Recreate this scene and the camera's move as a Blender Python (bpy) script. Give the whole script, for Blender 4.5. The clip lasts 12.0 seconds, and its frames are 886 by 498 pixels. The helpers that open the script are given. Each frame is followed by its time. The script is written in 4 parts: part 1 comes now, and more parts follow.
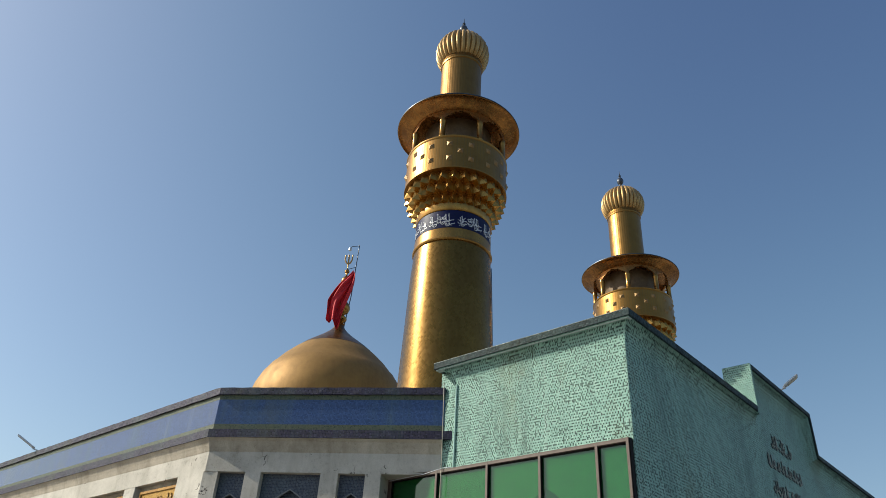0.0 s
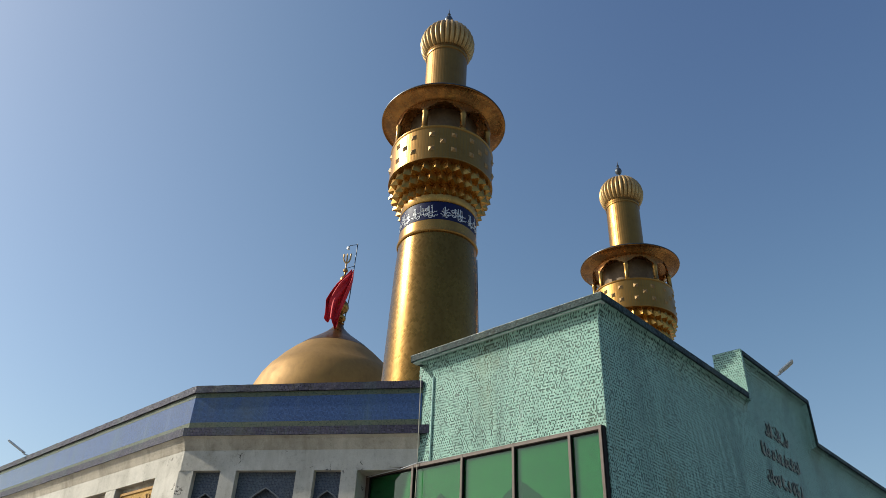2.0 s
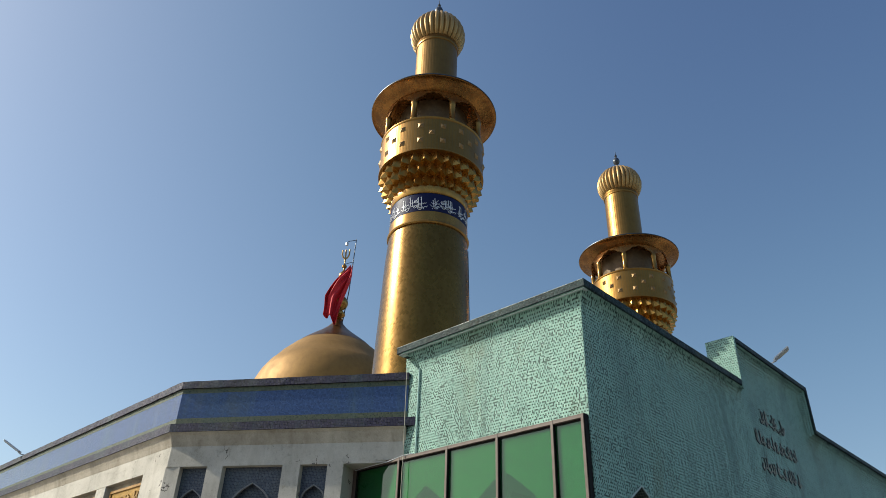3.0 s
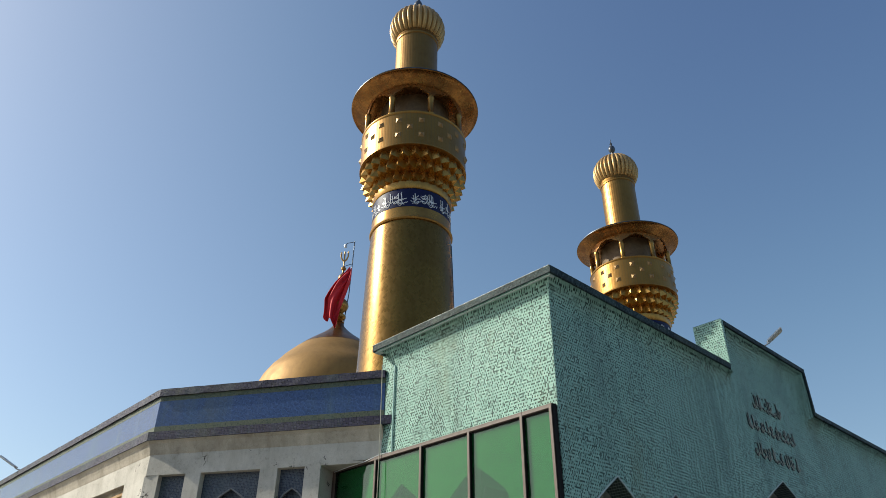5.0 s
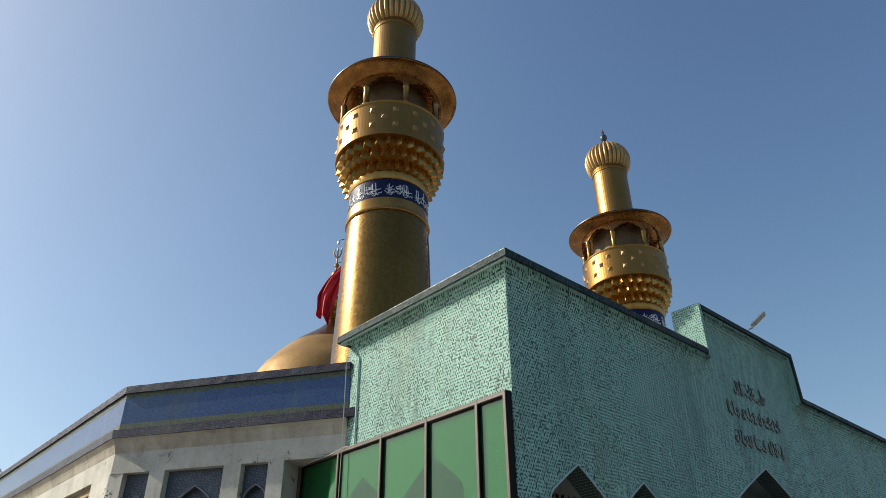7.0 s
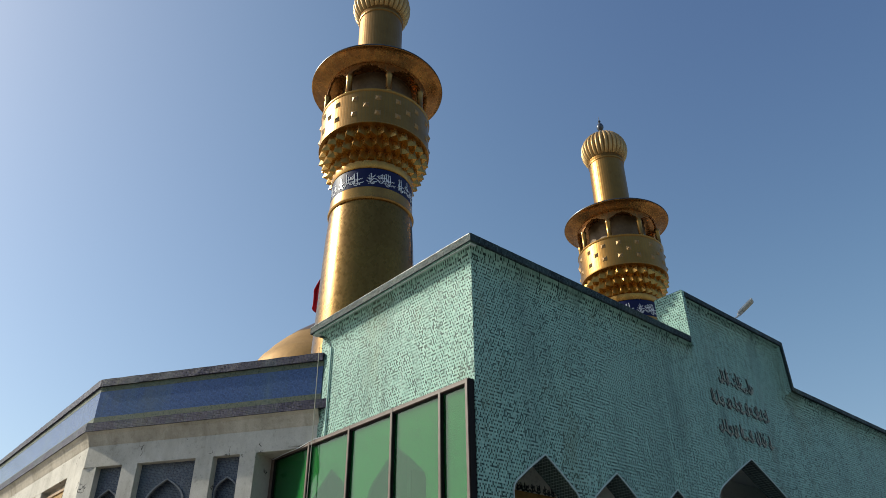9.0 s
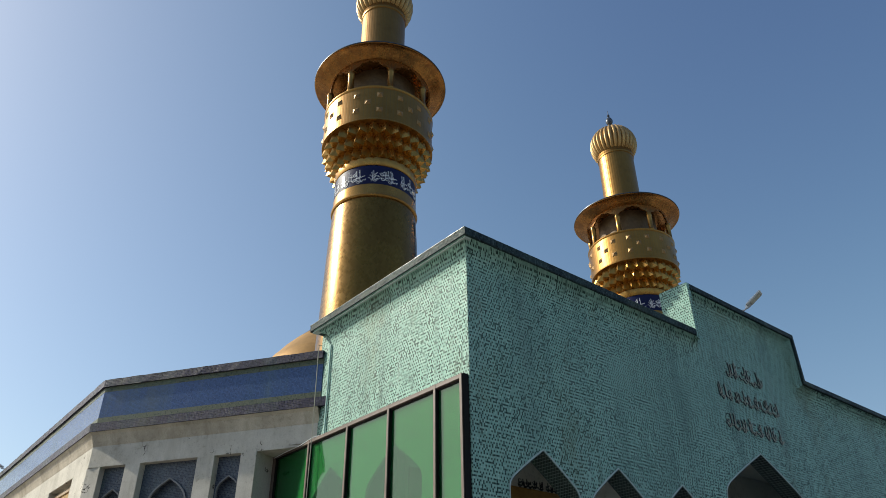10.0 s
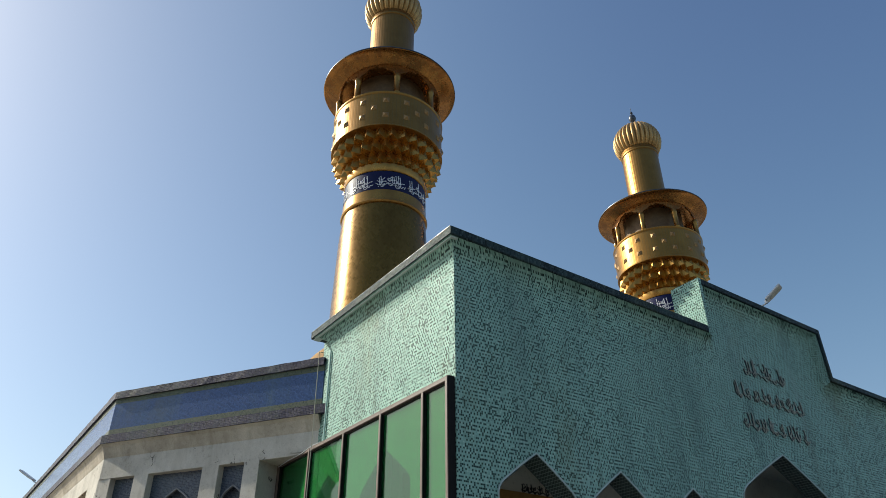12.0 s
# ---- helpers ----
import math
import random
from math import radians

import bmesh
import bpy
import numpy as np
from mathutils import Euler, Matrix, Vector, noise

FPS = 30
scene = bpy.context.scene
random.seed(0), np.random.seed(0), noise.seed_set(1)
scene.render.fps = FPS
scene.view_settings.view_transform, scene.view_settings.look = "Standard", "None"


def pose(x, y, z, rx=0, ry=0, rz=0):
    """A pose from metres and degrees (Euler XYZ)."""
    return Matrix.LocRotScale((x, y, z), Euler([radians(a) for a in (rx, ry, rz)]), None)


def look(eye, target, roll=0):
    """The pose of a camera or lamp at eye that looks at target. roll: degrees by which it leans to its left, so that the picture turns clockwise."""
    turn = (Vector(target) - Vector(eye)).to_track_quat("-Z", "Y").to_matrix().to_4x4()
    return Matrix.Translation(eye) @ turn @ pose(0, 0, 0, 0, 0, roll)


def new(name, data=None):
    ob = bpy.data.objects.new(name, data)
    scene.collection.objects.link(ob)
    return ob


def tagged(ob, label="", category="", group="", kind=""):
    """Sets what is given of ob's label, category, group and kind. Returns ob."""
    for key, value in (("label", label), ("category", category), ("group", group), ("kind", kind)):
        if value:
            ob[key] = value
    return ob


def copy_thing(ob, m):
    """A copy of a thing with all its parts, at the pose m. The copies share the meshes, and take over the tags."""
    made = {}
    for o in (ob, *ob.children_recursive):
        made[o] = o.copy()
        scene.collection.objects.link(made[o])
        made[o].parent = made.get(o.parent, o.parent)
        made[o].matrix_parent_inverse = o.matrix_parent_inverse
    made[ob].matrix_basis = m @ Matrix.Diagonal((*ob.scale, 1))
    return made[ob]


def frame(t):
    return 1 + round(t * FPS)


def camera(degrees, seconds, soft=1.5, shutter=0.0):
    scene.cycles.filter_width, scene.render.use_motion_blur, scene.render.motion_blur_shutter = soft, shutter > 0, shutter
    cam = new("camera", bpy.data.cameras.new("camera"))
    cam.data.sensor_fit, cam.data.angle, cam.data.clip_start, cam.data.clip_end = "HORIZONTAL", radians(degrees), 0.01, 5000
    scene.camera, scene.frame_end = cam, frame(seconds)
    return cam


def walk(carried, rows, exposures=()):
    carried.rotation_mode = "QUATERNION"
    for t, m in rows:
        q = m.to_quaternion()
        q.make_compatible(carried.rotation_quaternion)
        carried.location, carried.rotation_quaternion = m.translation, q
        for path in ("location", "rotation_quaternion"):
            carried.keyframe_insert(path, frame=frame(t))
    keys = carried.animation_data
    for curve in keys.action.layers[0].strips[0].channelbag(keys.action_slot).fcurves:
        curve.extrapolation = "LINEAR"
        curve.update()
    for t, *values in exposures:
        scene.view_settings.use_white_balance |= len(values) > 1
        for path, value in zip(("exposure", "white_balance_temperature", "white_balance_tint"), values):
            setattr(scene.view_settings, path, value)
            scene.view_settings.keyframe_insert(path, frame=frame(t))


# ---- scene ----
cam = camera(64.1, 12.0, soft=0.7)
METRES, EYE, TILT, LEAN, TURN = 8.0, 1.6, 0.0, 0.0, 42.7
ROWS = [
    (0.0, 0.0, 0.0, 0.0, -1.8, 31.62, -2.93),
    (0.5, 0.0286, 0.0171, 0.0032, -1.39, 31.57, -2.78),
    (1.0, 0.0752, 0.0303, 0.0019, -0.89, 31.59, -2.67),
    (1.5, 0.1184, 0.0487, 0.0065, -0.39, 31.67, -2.46),
    (2.0, 0.1545, 0.0742, 0.0026, 0.08, 31.62, -2.25),
    (2.5, 0.1924, 0.0999, 0.0056, 0.57, 31.43, -2.0),
    (3.0, 0.2413, 0.1123, 0.0012, 1.19, 31.31, -1.73),
    (5.0, 0.4008, 0.1782, 0.0085, 3.73, 31.31, -0.17),
    (5.5, 0.4392, 0.196, 0.0058, 4.32, 31.45, 0.2),
    (6.0, 0.473, 0.2228, 0.0076, 4.76, 31.52, 0.41),
    (6.5, 0.5162, 0.2458, 0.004, 5.05, 31.42, 0.48),
    (7.0, 0.5637, 0.2657, 0.0064, 5.27, 31.22, 0.43),
    (7.5, 0.5934, 0.2907, 0.0054, 5.41, 31.02, 0.38),
    (9.5, 0.7197, 0.3488, 0.0075, 7.11, 30.86, 0.48),
    (10.0, 0.7473, 0.3685, 0.0047, 8.05, 30.88, 0.47),
    (10.5, 0.7821, 0.3869, 0.0061, 9.08, 30.92, 0.43),
    (11.0, 0.8206, 0.399, 0.0043, 10.23, 31.08, 0.31),
    (11.5, 0.8536, 0.4171, 0.0085, 11.19, 31.23, 0.27),
    (12.0, 0.8866, 0.4396, 0.0053, 12.0, 31.6, 0.3),
]
walk(cam, [(t, pose(0, 0, EYE, TILT, LEAN, TURN) @ pose(METRES * x, METRES * y, METRES * z, 90 + pitch, roll, yaw)) for t, x, y, z, yaw, pitch, roll in ROWS], exposures=[(t, e, 6500, 4) for t, e in ((0.0, 0.0), (2.5, 0.04), (5.0, 0.12), (5.5, 0.14), (6.5, 0.08), (7.5, 0.1), (10.0, 0.07), (12.0, 0.11))])

# ---- light ----
SUN_EL, SUN_AZ = 35.5, Vector((-0.778, -0.628, 0.0))
world = bpy.data.worlds.new("sky")
scene.world = world
world.use_nodes = True
wn = world.node_tree.nodes
sky = wn.new("ShaderNodeTexSky")
sky.sky_type = "NISHITA"
sky.sun_disc = False
sky.sun_elevation = radians(SUN_EL)
sky.sun_rotation = math.atan2(SUN_AZ.x, SUN_AZ.y)
sky.air_density, sky.dust_density, sky.ozone_density = 1.1, 1.7, 2.0
wn["Background"].inputs["Strength"].default_value = 0.132
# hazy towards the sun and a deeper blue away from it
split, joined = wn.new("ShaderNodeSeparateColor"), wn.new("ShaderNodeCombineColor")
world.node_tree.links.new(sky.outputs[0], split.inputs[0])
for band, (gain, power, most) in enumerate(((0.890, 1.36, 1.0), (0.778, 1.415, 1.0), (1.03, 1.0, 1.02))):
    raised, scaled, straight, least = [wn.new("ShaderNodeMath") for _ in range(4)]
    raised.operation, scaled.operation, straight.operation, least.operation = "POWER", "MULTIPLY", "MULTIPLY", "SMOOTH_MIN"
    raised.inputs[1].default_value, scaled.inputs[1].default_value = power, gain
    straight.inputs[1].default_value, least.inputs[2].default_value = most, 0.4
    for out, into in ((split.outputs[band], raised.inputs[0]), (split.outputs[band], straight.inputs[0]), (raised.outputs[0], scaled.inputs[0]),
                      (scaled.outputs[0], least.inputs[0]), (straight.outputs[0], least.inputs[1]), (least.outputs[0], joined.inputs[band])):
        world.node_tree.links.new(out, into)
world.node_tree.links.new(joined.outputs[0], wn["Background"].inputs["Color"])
sun = new("sun", bpy.data.lights.new("sun", "SUN"))
sun.data.energy, sun.data.angle, sun.data.color = 5.0, radians(0.53), (1.0, 0.92, 0.79)
to_sun = Vector((SUN_AZ.x * math.cos(radians(SUN_EL)), SUN_AZ.y * math.cos(radians(SUN_EL)), math.sin(radians(SUN_EL))))
sun.matrix_world = look((-40, -30, 60), Vector((-40, -30, 60)) - to_sun)
scene.view_settings.exposure = 0.0


# ---- materials ----
class Nodes:
    """A material with short calls for its nodes."""

    def __init__(self, name, rough=0.6, metal=0.0):
        self.mat = bpy.data.materials.new(name)
        self.mat.use_nodes = True
        self.t = self.mat.node_tree
        self.b = self.t.nodes["Principled BSDF"]
        self.b.inputs["Roughness"].default_value = rough
        self.b.inputs["Metallic"].default_value = metal
        self.pos = self.add("ShaderNodeTexCoord").outputs["Object"]

    def add(self, kind, **props):
        n = self.t.nodes.new(kind)
        for k, v in props.items():
            setattr(n, k, v)
        return n

    def put(self, socket, v):
        if isinstance(v, bpy.types.NodeSocket):
            self.t.links.new(v, socket)
        else:
            socket.default_value = v

    def math(self, op, a, b=0.0, c=0.0):
        n = self.add("ShaderNodeMath", operation=op)
        for i, v in enumerate((a, b, c)):
            self.put(n.inputs[i], v)
        return n.outputs[0]

    def xyz(self, v=None):
        n = self.add("ShaderNodeSeparateXYZ")
        self.put(n.inputs[0], v or self.pos)
        return n.outputs

    def vec(self, x, y=0.0, z=0.0):
        n = self.add("ShaderNodeCombineXYZ")
        for i, v in enumerate((x, y, z)):
            self.put(n.inputs[i], v)
        return n.outputs[0]

    def noise(self, scale, detail=4.0, rough=0.6, at=None, stretch=None):
        n = self.add("ShaderNodeTexNoise")
        at = at or self.pos
        if stretch:
            m = self.add("ShaderNodeMapping")
            self.put(m.inputs[0], at)
            m.inputs["Scale"].default_value = stretch
            at = m.outputs[0]
        self.put(n.inputs["Vector"], at)
        n.inputs["Scale"].default_value, n.inputs["Detail"].default_value, n.inputs["Roughness"].default_value = scale, detail, rough
        return n.outputs["Fac"]

    def white(self, v):
        n = self.add("ShaderNodeTexWhiteNoise", noise_dimensions="3D")
        self.put(n.inputs["Vector"], v)
        return n.outputs["Value"]

    def ramp(self, fac, stops, mode="LINEAR"):
        n = self.add("ShaderNodeValToRGB")
        n.color_ramp.interpolation = mode
        e = n.color_ramp.elements
        while len(e) < len(stops):
            e.new(0.5)
        for i, (p, c) in enumerate(stops):
            e[i].position = p
            e[i].color = (*c, 1) if not isinstance(c, (int, float)) else (c, c, c, 1)
        self.put(n.inputs[0], fac)
        return n.outputs[0]

    def mix(self, fac, a, b, kind="MIX"):
        n = self.add("ShaderNodeMix", data_type="RGBA", blend_type=kind)
        self.put(n.inputs[0], fac)
        for i, v in ((6, a), (7, b)):
            self.put(n.inputs[i], (*v, 1) if isinstance(v, tuple) else v)
        return n.outputs[2]

    def bump(self, height, strength=0.3, dist=0.01):
        n = self.add("ShaderNodeBump")
        n.inputs["Strength"].default_value, n.inputs["Distance"].default_value = strength, dist
        self.put(n.inputs["Height"], height)
        self.put(self.b.inputs["Normal"], n.outputs[0])

    def color(self, v):
        self.put(self.b.inputs["Base Color"], (*v, 1) if isinstance(v, tuple) else v)
        return self

    def rough(self, v):
        self.put(self.b.inputs["Roughness"], v)


def gold(name, tile_u=0.0, tile_v=0.0, diagonal=False, flutes=0, seam_depth=0.5, bright=(0.46, 0.235, 0.052), dull=(0.2, 0.1, 0.026), r0=0.24, r1=0.38, metal=0.85, relief=0.16, mottle=0.35, plates=1.0):
    """Gilded copper, laid in small plates round an upright axis where tile_u (a count) and tile_v (metres) are given."""
    m = Nodes(name, metal=metal)
    wear = m.noise(1.3, 6, 0.65)
    fine = m.noise(14, 5, 0.7)
    stain = m.noise(2.0, 5, 0.7, stretch=(1.5, 1.5, 0.22))
    fac = m.ramp(m.math("ADD", m.math("MULTIPLY", wear, 0.6), m.math("MULTIPLY", stain, 0.4)), [(0.36, 0.0), (0.62, 1.0)])
    col = m.mix(fac, dull, bright)
    col = m.mix(m.ramp(fine, [(0.35, mottle), (0.7, 0.0)]), col, (0.30, 0.19, 0.07))
    height = m.math("MULTIPLY", fine, 0.25)
    x, y, z = m.xyz()
    rough = m.math("ADD", r0, m.math("MULTIPLY", m.math("SUBTRACT", 1.0, fac), r1 - r0))
    if tile_u:
        a = m.math("MULTIPLY", m.math("ARCTAN2", y, x), tile_u / (2 * math.pi))
        v = m.math("DIVIDE", z, tile_v)
        if diagonal:
            a, v = m.math("ADD", a, v), m.math("SUBTRACT", a, v)
        fa, fv = m.math("FRACT", a), m.math("FRACT", v)
        edge = m.math("MINIMUM", m.math("PINGPONG", fa, 0.5), m.math("PINGPONG", fv, 0.5))
        line = m.ramp(edge, [(0.03, 0.0), (0.12, 1.0)])
        cell = m.white(m.vec(m.math("FLOOR", a), m.math("FLOOR", v), 0.0))
        col = m.mix(m.math("MULTIPLY", cell, 0.32 * plates), col, (0.36, 0.24, 0.09))
        col = m.mix(m.math("MULTIPLY", m.math("SUBTRACT", 1.0, line), 0.55 * plates), col, (0.2, 0.13, 0.05))
        rough = m.math("ADD", rough, m.math("MULTIPLY", cell, 0.06))
        tilt = m.math("MULTIPLY", m.math("MULTIPLY", m.math("SUBTRACT", fa, 0.5), m.math("SUBTRACT", cell, 0.5)), 0.7 * plates)
        height = m.math("ADD", m.math("ADD", height, m.math("MULTIPLY", line, 0.6)), tilt)
    if flutes:
        a = m.math("FRACT", m.math("MULTIPLY", m.math("ARCTAN2", y, x), flutes / (2 * math.pi)))
        seam = m.ramp(m.math("PINGPONG", a, 0.5), [(0.02, 0.0), (0.16, 1.0)])
        col = m.mix(m.math("MULTIPLY", m.math("SUBTRACT", 1.0, seam), seam_depth), col, (0.22, 0.14, 0.05))
        height = m.math("ADD", height, m.math("MULTIPLY", seam, seam_depth))
    m.color(col)
    m.rough(rough)
    m.bump(height, relief, 0.012)
    return m.mat


def mosaic(name, pitch, palette, dark, dots=0.7, grout=(0.25, 0.27, 0.26), rough=0.22, along=(1.0, 1.0), lumps=0.25, dirt=0.25, every=5.0, jump=2.0, relief=1.0, gloss=0.5, vary=0.3, stray=0.1, round_dots=False, uneven=0.0, wave=1.4):
    """Glazed mosaic of small square tiles, in mixed colours, on upright faces."""
    m = Nodes(name)
    x, y, z = m.xyz()
    u = m.math("DIVIDE", m.math("ADD", m.math("MULTIPLY", x, along[0]), m.math("MULTIPLY", y, along[1])), pitch)
    wob = m.math("MULTIPLY", m.math("SUBTRACT", m.noise(2.2, 2), 0.5), wave)
    v = m.math("ADD", m.math("DIVIDE", z, pitch), wob)
    i, j = m.math("FLOOR", u), m.math("FLOOR", v)
    cell = m.vec(i, j, 3.0)
    h, h2, h3 = m.white(cell), m.white(m.vec(i, j, 7.0)), m.white(m.vec(i, j, 11.0))
    col = m.ramp(h, palette, "CONSTANT")
    k = m.math("FLOORED_MODULO", m.math("ADD", i, m.math("MULTIPLY", j, jump)), every)
    if round_dots:
        # single dots two tiles apart, each second row empty and the next one shifted
        k = m.math("ADD", m.math("FLOORED_MODULO", m.math("ADD", i, m.math("FLOOR", m.math("DIVIDE", j, 2.0))), 2.0), m.math("FLOORED_MODULO", j, 2.0))
    share = m.math("ADD", dots - 0.5 * uneven, m.math("MULTIPLY", m.white(m.vec(m.math("FLOOR", m.math("DIVIDE", u, 7.0)), m.math("FLOOR", m.math("DIVIDE", v, 7.0)), 5.0)), uneven)) if uneven else dots
    lattice = m.math("MULTIPLY", m.math("LESS_THAN", k, 0.5), m.math("LESS_THAN", h2, share))
    loose = m.math("LESS_THAN", h2, stray)
    mark = m.math("MAXIMUM", lattice, loose)
    if round_dots:
        du, dv = m.math("SUBTRACT", m.math("FRACT", u), 0.5), m.math("SUBTRACT", m.math("FRACT", v), 0.5)
        reach = m.math("ADD", m.math("MULTIPLY", du, du), m.math("MULTIPLY", dv, dv))
        mark = m.math("MULTIPLY", mark, m.math("LESS_THAN", reach, 0.38))
    col = m.mix(mark, col, dark)
    fu, fv = m.math("PINGPONG", m.math("FRACT", u), 0.5), m.math("PINGPONG", m.math("FRACT", v), 0.5)
    edge = m.ramp(m.math("MINIMUM", fu, fv), [(0.03, 0.0), (0.11, 1.0)])
    col = m.mix(edge, grout, col)
    grime = m.ramp(m.noise(1.1, 6, 0.7, stretch=(1, 1, 0.14)), [(0.47, 0.0), (0.64, 1.0)])
    col = m.mix(m.math("MULTIPLY", grime, dirt), col, (0.07, 0.12, 0.11))
    lime = m.ramp(m.noise(1.6, 5, 0.7, stretch=(1.3, 1.3, 0.08)), [(0.58, 0.0), (0.74, 1.0)])
    col = m.mix(m.math("MULTIPLY", lime, dirt * 0.7), col, (0.26, 0.33, 0.31))
    rust = m.ramp(m.noise(0.55, 6, 0.7, stretch=(1, 1, 0.45)), [(0.54, 0.0), (0.68, 1.0)])
    col = m.mix(m.math("MULTIPLY", rust, dirt), col, (0.12, 0.135, 0.07))
    m.color(col)
    m.rough(m.math("ADD", rough, m.math("MULTIPLY", h3, vary)))
    tilt = m.math("MULTIPLY", m.math("SUBTRACT", m.math("FRACT", u), 0.5), m.math("SUBTRACT", h3, 0.5))
    height = m.math("ADD", m.math("MULTIPLY", edge, 0.5), m.math("ADD", m.math("MULTIPLY", tilt, 1.2), m.math("MULTIPLY", m.noise(3.5, 4), lumps * 6)))
    m.b.inputs["Specular IOR Level"].default_value = gloss
    m.bump(height, 0.5 * relief, 0.008)
    return m.mat


def stone(name, light, dark, streak=0.35, cracks=True):
    m = Nodes(name, rough=0.75)
    big = m.noise(0.9, 6, 0.65)
    run = m.noise(1.6, 5, 0.65, stretch=(1.6, 1.6, 0.3))
    fine = m.noise(30, 5, 0.7)
    col = m.mix(m.ramp(big, [(0.35, 0.0), (0.68, 1.0)]), light, dark)
    col = m.mix(m.math("MULTIPLY", m.ramp(run, [(0.5, 0.0), (0.72, 1.0)]), streak), col, (0.2, 0.16, 0.11))
    col = m.mix(m.ramp(fine, [(0.3, 0.6), (0.58, 0.0)]), col, dark)
    spots = m.ramp(m.math("MULTIPLY", m.noise(11, 8, 0.8), m.math("ADD", 0.7, m.math("MULTIPLY", big, 0.6))), [(0.55, 0.0), (0.64, 1.0)])
    col = m.mix(m.math("MULTIPLY", spots, 0.28 if cracks else 0.25), col, (0.12, 0.105, 0.085))
    pale = m.ramp(m.noise(4.2, 6, 0.7), [(0.58, 0.0), (0.7, 1.0)])
    col = m.mix(m.math("MULTIPLY", pale, 0.3), col, light)
    height = m.math("SUBTRACT", m.math("ADD", fine, m.noise(5, 4)), spots)
    if cracks:
        vor = m.add("ShaderNodeTexVoronoi", feature="DISTANCE_TO_EDGE")
        vor.inputs["Scale"].default_value = 0.9
        warp = m.add("ShaderNodeVectorMath", operation="ADD")
        n = m.add("ShaderNodeTexNoise")
        n.inputs["Scale"].default_value, n.inputs["Detail"].default_value = 3.0, 6
        m.put(n.inputs["Vector"], m.pos)
        m.put(warp.inputs[0], m.pos)
        m.put(warp.inputs[1], n.outputs["Color"])
        m.put(vor.inputs["Vector"], warp.outputs[0])
        thin = m.math("MULTIPLY", m.math("LESS_THAN", vor.outputs["Distance"], 0.012), m.ramp(m.noise(1.7, 3), [(0.6, 0.0), (0.64, 1.0)]))
        col = m.mix(thin, col, (0.05, 0.04, 0.035))
        height = m.math("SUBTRACT", height, thin)
    m.color(col)
    m.bump(height, 0.55, 0.012)
    return m.mat


def plain(name, c1, c2, rough=0.5, metal=0.0, scale=6.0, bump=0.15):
    m = Nodes(name, rough=rough, metal=metal)
    n = m.noise(scale, 5, 0.65)
    m.color(m.mix(m.ramp(n, [(0.35, 0.0), (0.7, 1.0)]), c1, c2))
    m.bump(m.noise(scale * 5, 4), bump, 0.006)
    return m.mat


GOLD_SHAFT = gold("gold_shaft_plates", 84, 0.16, diagonal=True, bright=(0.20, 0.103, 0.020), dull=(0.135, 0.067, 0.014), r0=0.22, r1=0.3, metal=0.96, relief=0.06, mottle=0.1, plates=0.35)
GOLD_DRUM = gold("gold_drum_strips", flutes=96, seam_depth=0.65, bright=(0.33, 0.16, 0.036), dull=(0.21, 0.102, 0.024), r0=0.34, r1=0.44, metal=0.96)
GOLD_CORBEL = gold("gold_corbel_studs", bright=(0.55, 0.295, 0.07), dull=(0.36, 0.19, 0.043), r0=0.24, r1=0.32, metal=0.93, relief=0.08, mottle=0.15)
GOLD_STUD = gold("gold_studs", bright=(0.34, 0.2, 0.075), dull=(0.2, 0.11, 0.04), r0=0.5, r1=0.6, metal=0.4)
GOLD_PLAIN = gold("gold_plain")
GOLD_BULB = gold("gold_bulb", bright=(0.52, 0.33, 0.125), dull=(0.36, 0.22, 0.08), r0=0.4, r1=0.5, metal=0.5)
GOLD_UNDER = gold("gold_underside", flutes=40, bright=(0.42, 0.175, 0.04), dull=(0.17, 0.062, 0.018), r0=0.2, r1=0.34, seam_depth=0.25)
GOLD_DOME = gold("gold_dome_sheet", bright=(0.33, 0.182, 0.049), dull=(0.235, 0.128, 0.036), r0=0.58, r1=0.66, metal=0.5, relief=0.14, mottle=0.25)
COPPER_CAP = gold("brown_dome_cap", flutes=24, seam_depth=0.3, bright=(0.2, 0.085, 0.024), dull=(0.085, 0.036, 0.014), r0=0.3, r1=0.4, metal=0.8, relief=0.5)
GOLD_PANEL = plain("gold_panel_relief", (0.42, 0.25, 0.06), (0.2, 0.11, 0.028), 0.4, 0.9, 18, 0.9)
LEAD = plain("dark_finial_metal", (0.10, 0.11, 0.13), (0.05, 0.055, 0.065), 0.4, 0.7)
BLUE_ENAMEL = plain("blue_enamel", (0.003, 0.005, 0.055), (0.005, 0.009, 0.045), 0.5, 0.0, 5, 0.05)
WHITE_ENAMEL = plain("white_enamel", (0.75, 0.76, 0.78), (0.6, 0.62, 0.66), 0.3)
# gold of the gallery core, with the shade inside put into its colour
SHADOW_METAL = plain("shaded_inner_gold", (0.17, 0.11, 0.055), (0.10, 0.062, 0.033), 0.6, 0.3)
TURQUOISE = mosaic("turquoise_mosaic", 0.038, [(0.0, (0.27, 0.46, 0.39)), (0.35, (0.315, 0.51, 0.435)), (0.72, (0.215, 0.385, 0.325)), (0.88, (0.39, 0.575, 0.50))], (0.003, 0.016, 0.014), dots=0.95, stray=0.15, grout=(0.24, 0.40, 0.34), rough=0.42, gloss=0.2, dirt=0.4, round_dots=True, uneven=0.12)
